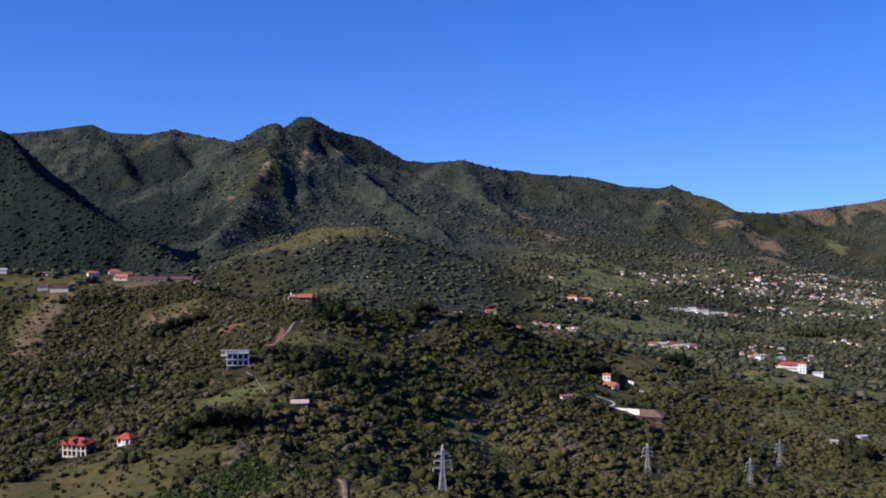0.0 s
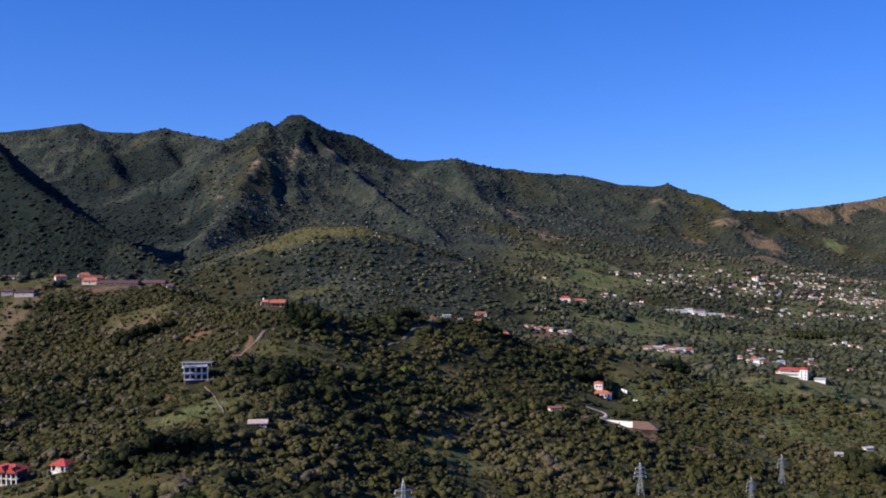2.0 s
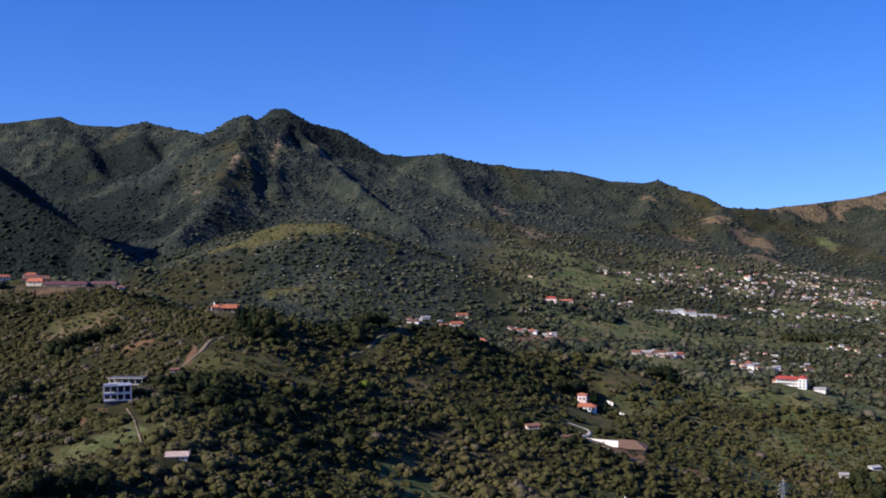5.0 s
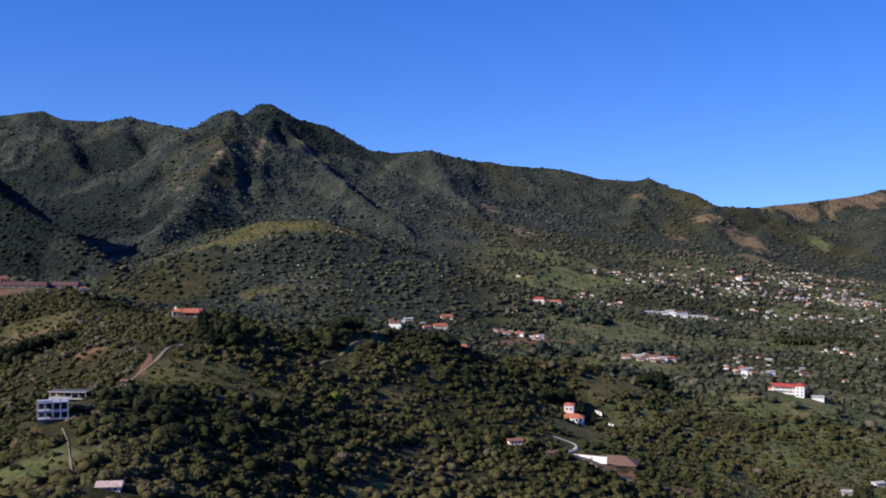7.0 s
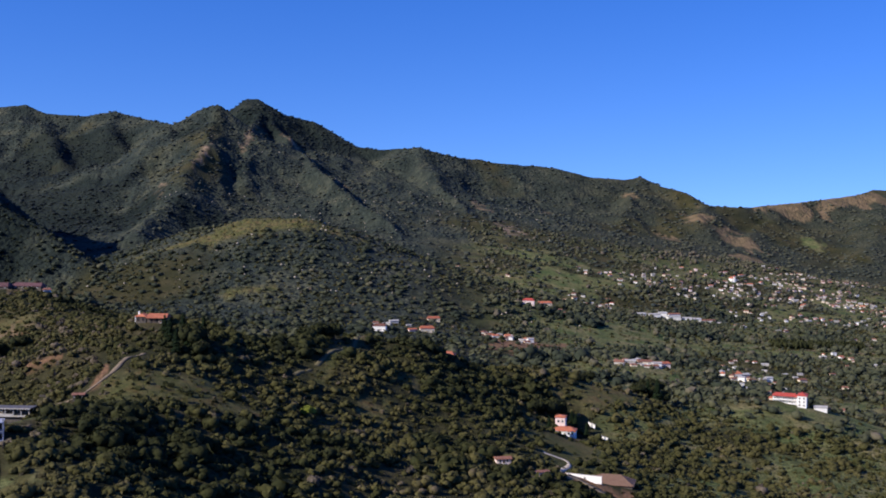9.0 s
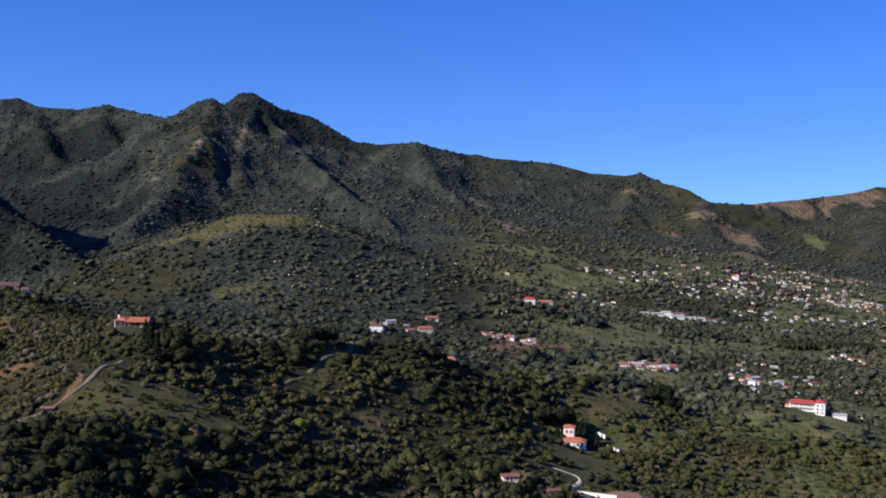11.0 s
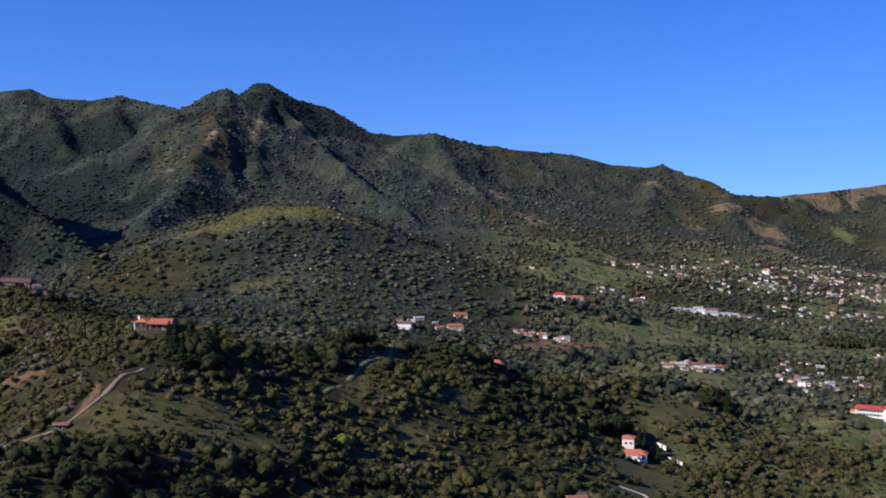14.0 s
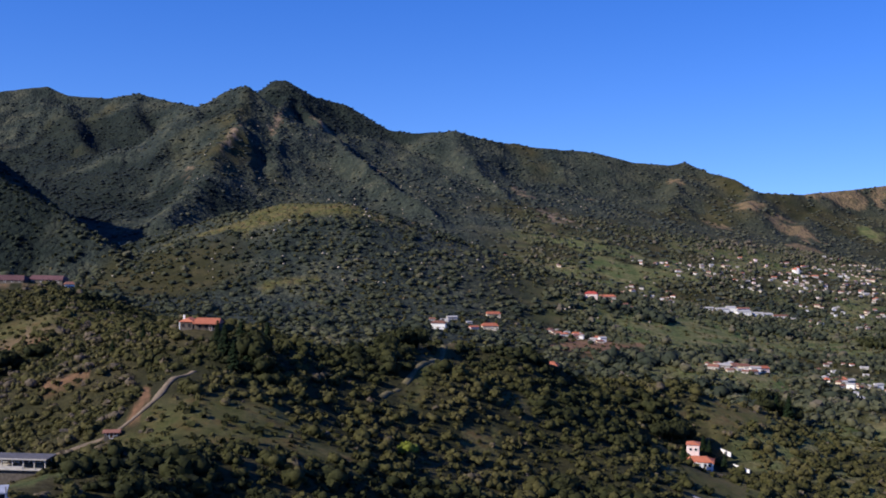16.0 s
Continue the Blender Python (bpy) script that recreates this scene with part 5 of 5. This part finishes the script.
kinds_b = [crown_arrays(300 + k, 3, 1, 12, 0.26, 0.75 + 0.15 * (k % 3), 0.05, 0.5, 0.9) for k in range(7)]
wood("hill_woodland", kinds_b, xb, yb, sizes(rng_b, len(xb), 2.6, 7.0) * gb, rng_b.uniform(0.60, 1.05, len(xb)), tb, 12, "broadleaf woods covering the middle hills")
rng_c, xc, yc, tc, gc = scatter(1080, 2050, 9.2, 7, 0.26)
kinds_c = [crown_arrays(400 + k, 1, 1, 8, 0.36, 0.9, 0.05, 0.5, 0.85) for k in range(6)]
rc, hc, high = sizes(rng_c, len(xc), 3.0, 8.0) * gc, rng_c.uniform(0.7, 1.1, len(xc)), xc < 90
some = high & (rng_c.random(len(xc)) < 0.55)
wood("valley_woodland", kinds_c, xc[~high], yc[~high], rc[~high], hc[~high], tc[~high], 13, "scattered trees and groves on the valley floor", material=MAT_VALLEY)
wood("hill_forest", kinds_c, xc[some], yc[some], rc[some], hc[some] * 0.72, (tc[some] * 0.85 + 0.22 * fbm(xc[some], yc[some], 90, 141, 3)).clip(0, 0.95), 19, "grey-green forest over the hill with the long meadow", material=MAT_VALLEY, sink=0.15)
rng_d, xd, yd, td, gd = scatter(2050, 4350, 17.5, 8, 0.10)
kinds_d = [crown_arrays(500 + k, 1, 1, 0, 0, 1.0, 0.0) for k in range(6)]
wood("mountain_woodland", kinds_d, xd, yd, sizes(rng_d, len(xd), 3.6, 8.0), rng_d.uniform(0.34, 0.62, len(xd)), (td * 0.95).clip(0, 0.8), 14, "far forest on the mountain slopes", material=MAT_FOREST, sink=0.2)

# pale boulders on the mountain's foot and on the meadow hill
rng_k = np.random.default_rng(77)
xk, yk = rng_k.uniform(-650, 320, 2600), rng_k.uniform(1500, 3050, 2600)
ok = (rng_k.random(2600) < 0.04 + 0.55 * np.clip(fbm(xk, yk, 150, 131, 3), 0, 1)) & (patch(xk, yk, SHADE_WOODS + FAR_GROVES) < 0.3)
wood("boulders", kinds_d, xk[ok], yk[ok], rng_k.uniform(1.0, 2.6, int(ok.sum())), rng_k.uniform(0.6, 0.9, int(ok.sum())), np.zeros(int(ok.sum())), 21, "pale weathered boulders scattered over the slopes", "boulders", material=MAT_BOULDER, sink=-0.1)


# trees between the houses of the town
rng_t, xt, yt, tt, gt = scatter(2000, 2950, 11.5, 12, -0.1, 0.9)
m = (xt > 90) & (yt < 2620) & (yt > 1820)
wood("town_trees", kinds_c, xt[m], yt[m], sizes(rng_t, int(m.sum()), 2.4, 6.2), rng_t.uniform(0.8, 1.2, int(m.sum())), tt[m] * 1.1, 18, "dark trees between the houses of the valley town", material=MAT_VALLEY)


# low scrub between the trees
def tuft_arrays(seed, blades=6):
    """A low ragged bush: a few leafy plates over a dome."""
    rng = np.random.default_rng(seed)
    d = rng.normal(size=(blades, 3))
    d[:, 2] = np.abs(d[:, 2]) + 0.3
    d /= np.linalg.norm(d, axis=1)[:, None]
    n = d + 0.5 * rng.normal(size=(blades, 3))
    n /= np.linalg.norm(n, axis=1)[:, None]
    u = np.cross(n, rng.normal(size=(blades, 3)))
    u /= np.linalg.norm(u, axis=1)[:, None]
    v = np.cross(n, u)
    corners = [d * 0.6 + u * a * rng.uniform(0.5, 0.9, (blades, 1)) + v * b * rng.uniform(0.5, 0.9, (blades, 1)) for a, b in ((-1, -0.6), (0.7, -1), (1, 0.7), (-0.6, 1))]
    k = np.arange(blades)[:, None] * 4
    return np.stack(corners, 1).reshape(-1, 3), np.concatenate([k + [0, 1, 2], k + [0, 2, 3]]), np.repeat(rng.normal(size=blades) * 0.08, 4), np.zeros(2 * blades, bool)


kinds_s = [tuft_arrays(600 + k) for k in range(8)]
rng_s, xs, ys, ts, gs = scatter(250, 1100, 4.9, 9, 0.25, 0.20, reach=0)
wood("scrub", kinds_s, xs, ys, sizes(rng_s, len(xs), 0.7, 2.0), rng_s.uniform(0.7, 1.3, len(xs)), (ts * 1.1).clip(0, 1), 16, "low olive scrub between the trees", "scrub", sink=0.05)
# the stand of tall green cane below the villa's meadow
rng_g = np.random.default_rng(55)
xg, yg = rng_g.uniform(-166, -80, 2600), rng_g.uniform(200, 272, 2600)
ok = patch(xg, yg, [(-122, 238, 36, 28, 5)], 0.3) > 0.5
wood("cane_field", kinds_s, xg[ok], yg[ok], rng_g.uniform(0.8, 1.5, int(ok.sum())), rng_g.uniform(1.0, 1.8, int(ok.sum())), rng_g.uniform(0.0, 0.5, int(ok.sum())), 22, "dense bright green cane below the villa meadow", "cane", material=MAT_CANE, sink=0.05)
rng_v, xv, yv, tv, gv = scatter(1100, 2300, 9.8, 10, 0.1, 0.5)
wood("valley_scrub", kinds_s, xv, yv, sizes(rng_v, len(xv), 1.2, 3.2), rng_v.uniform(0.6, 1.1, len(xv)), (tv * 1.1).clip(0, 1), 17, "low scrub and hedges over the valley", "scrub", sink=0.05)


# tall dark conifers
def conifer_arrays(seed):
    rng = np.random.default_rng(seed)
    n = 340
    t = rng.random(n) ** 0.8
    a = rng.uniform(0, 2 * np.pi, n)
    r = (1 - t) * rng.uniform(0.55, 1.05, n) + 0.05
    pos = np.stack([np.cos(a) * r, np.sin(a) * r, 0.4 + t * 3.6], -1)
    out = np.stack([np.cos(a), np.sin(a), -0.45 + 0 * a], -1)
    side = np.stack([-np.sin(a), np.cos(a), 0 * a], -1)
    size = 0.22 * (1.1 - 0.6 * t) * rng.uniform(0.7, 1.3, n)
    tip = pos + out * size[:, None] * 1.5
    co = np.stack([pos - side * size[:, None], pos + side * size[:, None], tip + side * size[:, None] * 0.5, tip - side * size[:, None] * 0.5 + [0, 0, 0.03]], 1).reshape(-1, 3)
    k = np.arange(n)[:, None] * 4
    tri = np.concatenate([k + [0, 1, 2], k + [0, 2, 3]])
    # The core fills the crown in a darker tone than most boughs.
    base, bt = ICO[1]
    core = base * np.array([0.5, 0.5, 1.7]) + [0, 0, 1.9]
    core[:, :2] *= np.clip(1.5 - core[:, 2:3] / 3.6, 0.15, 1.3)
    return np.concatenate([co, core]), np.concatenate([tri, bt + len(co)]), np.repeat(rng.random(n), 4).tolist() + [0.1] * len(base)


def conifer(seed):
    ob = new("conifer")
    co, tri, tone = conifer_arrays(seed)
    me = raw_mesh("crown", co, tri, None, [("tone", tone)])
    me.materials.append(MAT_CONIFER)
    c = new("crown", me)
    c.parent = ob
    bm = bmesh.new()
    got = bmesh.ops.create_cone(bm, cap_ends=True, segments=7, radius1=0.09, radius2=0.03, depth=3.6)["verts"]
    bmesh.ops.translate(bm, vec=(0, 0, 1.6), verts=got)
    part("trunk", bm, MAT_BARK, ob)
    return tagged(ob, "tall dark conifer with drooping boughs", "tree", "dark conifers")


first = {}
for k, (x, y, r) in enumerate(((-140, 655, 3.4), (-134, 662, 3.8), (-128, 650, 3.2), (-122, 660, 3.6), (-146, 668, 2.8), (-133, 640, 3.0), (-190, 680, 1.6), (-184, 684, 1.4), (-196, 676, 1.7), (-178, 676, 1.5), (106, 786, 2.6),
                               (112, 775, 2.0), (104, 792, 3.0), (84, 752, 2.2), (180, 905, 3.4), (186, 898, 3.8),)):
    m = pose(x, y, z_at(x, y) - 0.3, 0, 0, 47.0 * k) @ Matrix.Diagonal((r, r, r * (1.0 + 0.08 * (k % 4)), 1))
    if k % 3 not in first:
        first[k % 3] = conifer(900 + k)
        first[k % 3].matrix_basis = m
    else:
        copy_thing(first[k % 3], Matrix.Identity(4)).matrix_basis = m

blossom = new("flowering_tree")
p, tri, dt, sm = near_kinds[2]
me = raw_mesh("crown", p, tri, sm, [("tone", (dt * 3 + 0.5).clip(0, 1))])
me.materials.append(MAT_YELLOW)
c = new("crown", me)
c.parent = blossom
bm = bmesh.new()
got = bmesh.ops.create_cone(bm, cap_ends=True, segments=7, radius1=0.10, radius2=0.05, depth=1.3)["verts"]
bmesh.ops.translate(bm, vec=(0, 0, 0.5), verts=got)
part("trunk", bm, MAT_BARK, blossom)
blossom.matrix_basis = pose(-58, 612, z_at(-58, 612) - 0.2) @ Matrix.Diagonal((4.2, 4.2, 4.0, 1))
tagged(blossom, "bright yellow-green flowering tree among dark woods", "tree")

# the dark plantation block on the valley floor
rng_p = np.random.default_rng(31)
px, py = np.meshgrid(np.arange(500, 640, 6.0), np.arange(1570, 1605, 6.0))
px, py = px.ravel() + rng_p.uniform(-1.5, 1.5, px.size), py.ravel() + rng_p.uniform(-1.5, 1.5, px.size)
wood("plantation", kinds_c, px, py, rng_p.uniform(3.2, 4.4, len(px)), rng_p.uniform(1.5, 1.9, len(px)), rng_p.uniform(0.0, 0.15, len(px)), 15, "dark straight-edged plantation on the valley floor", "plantation")
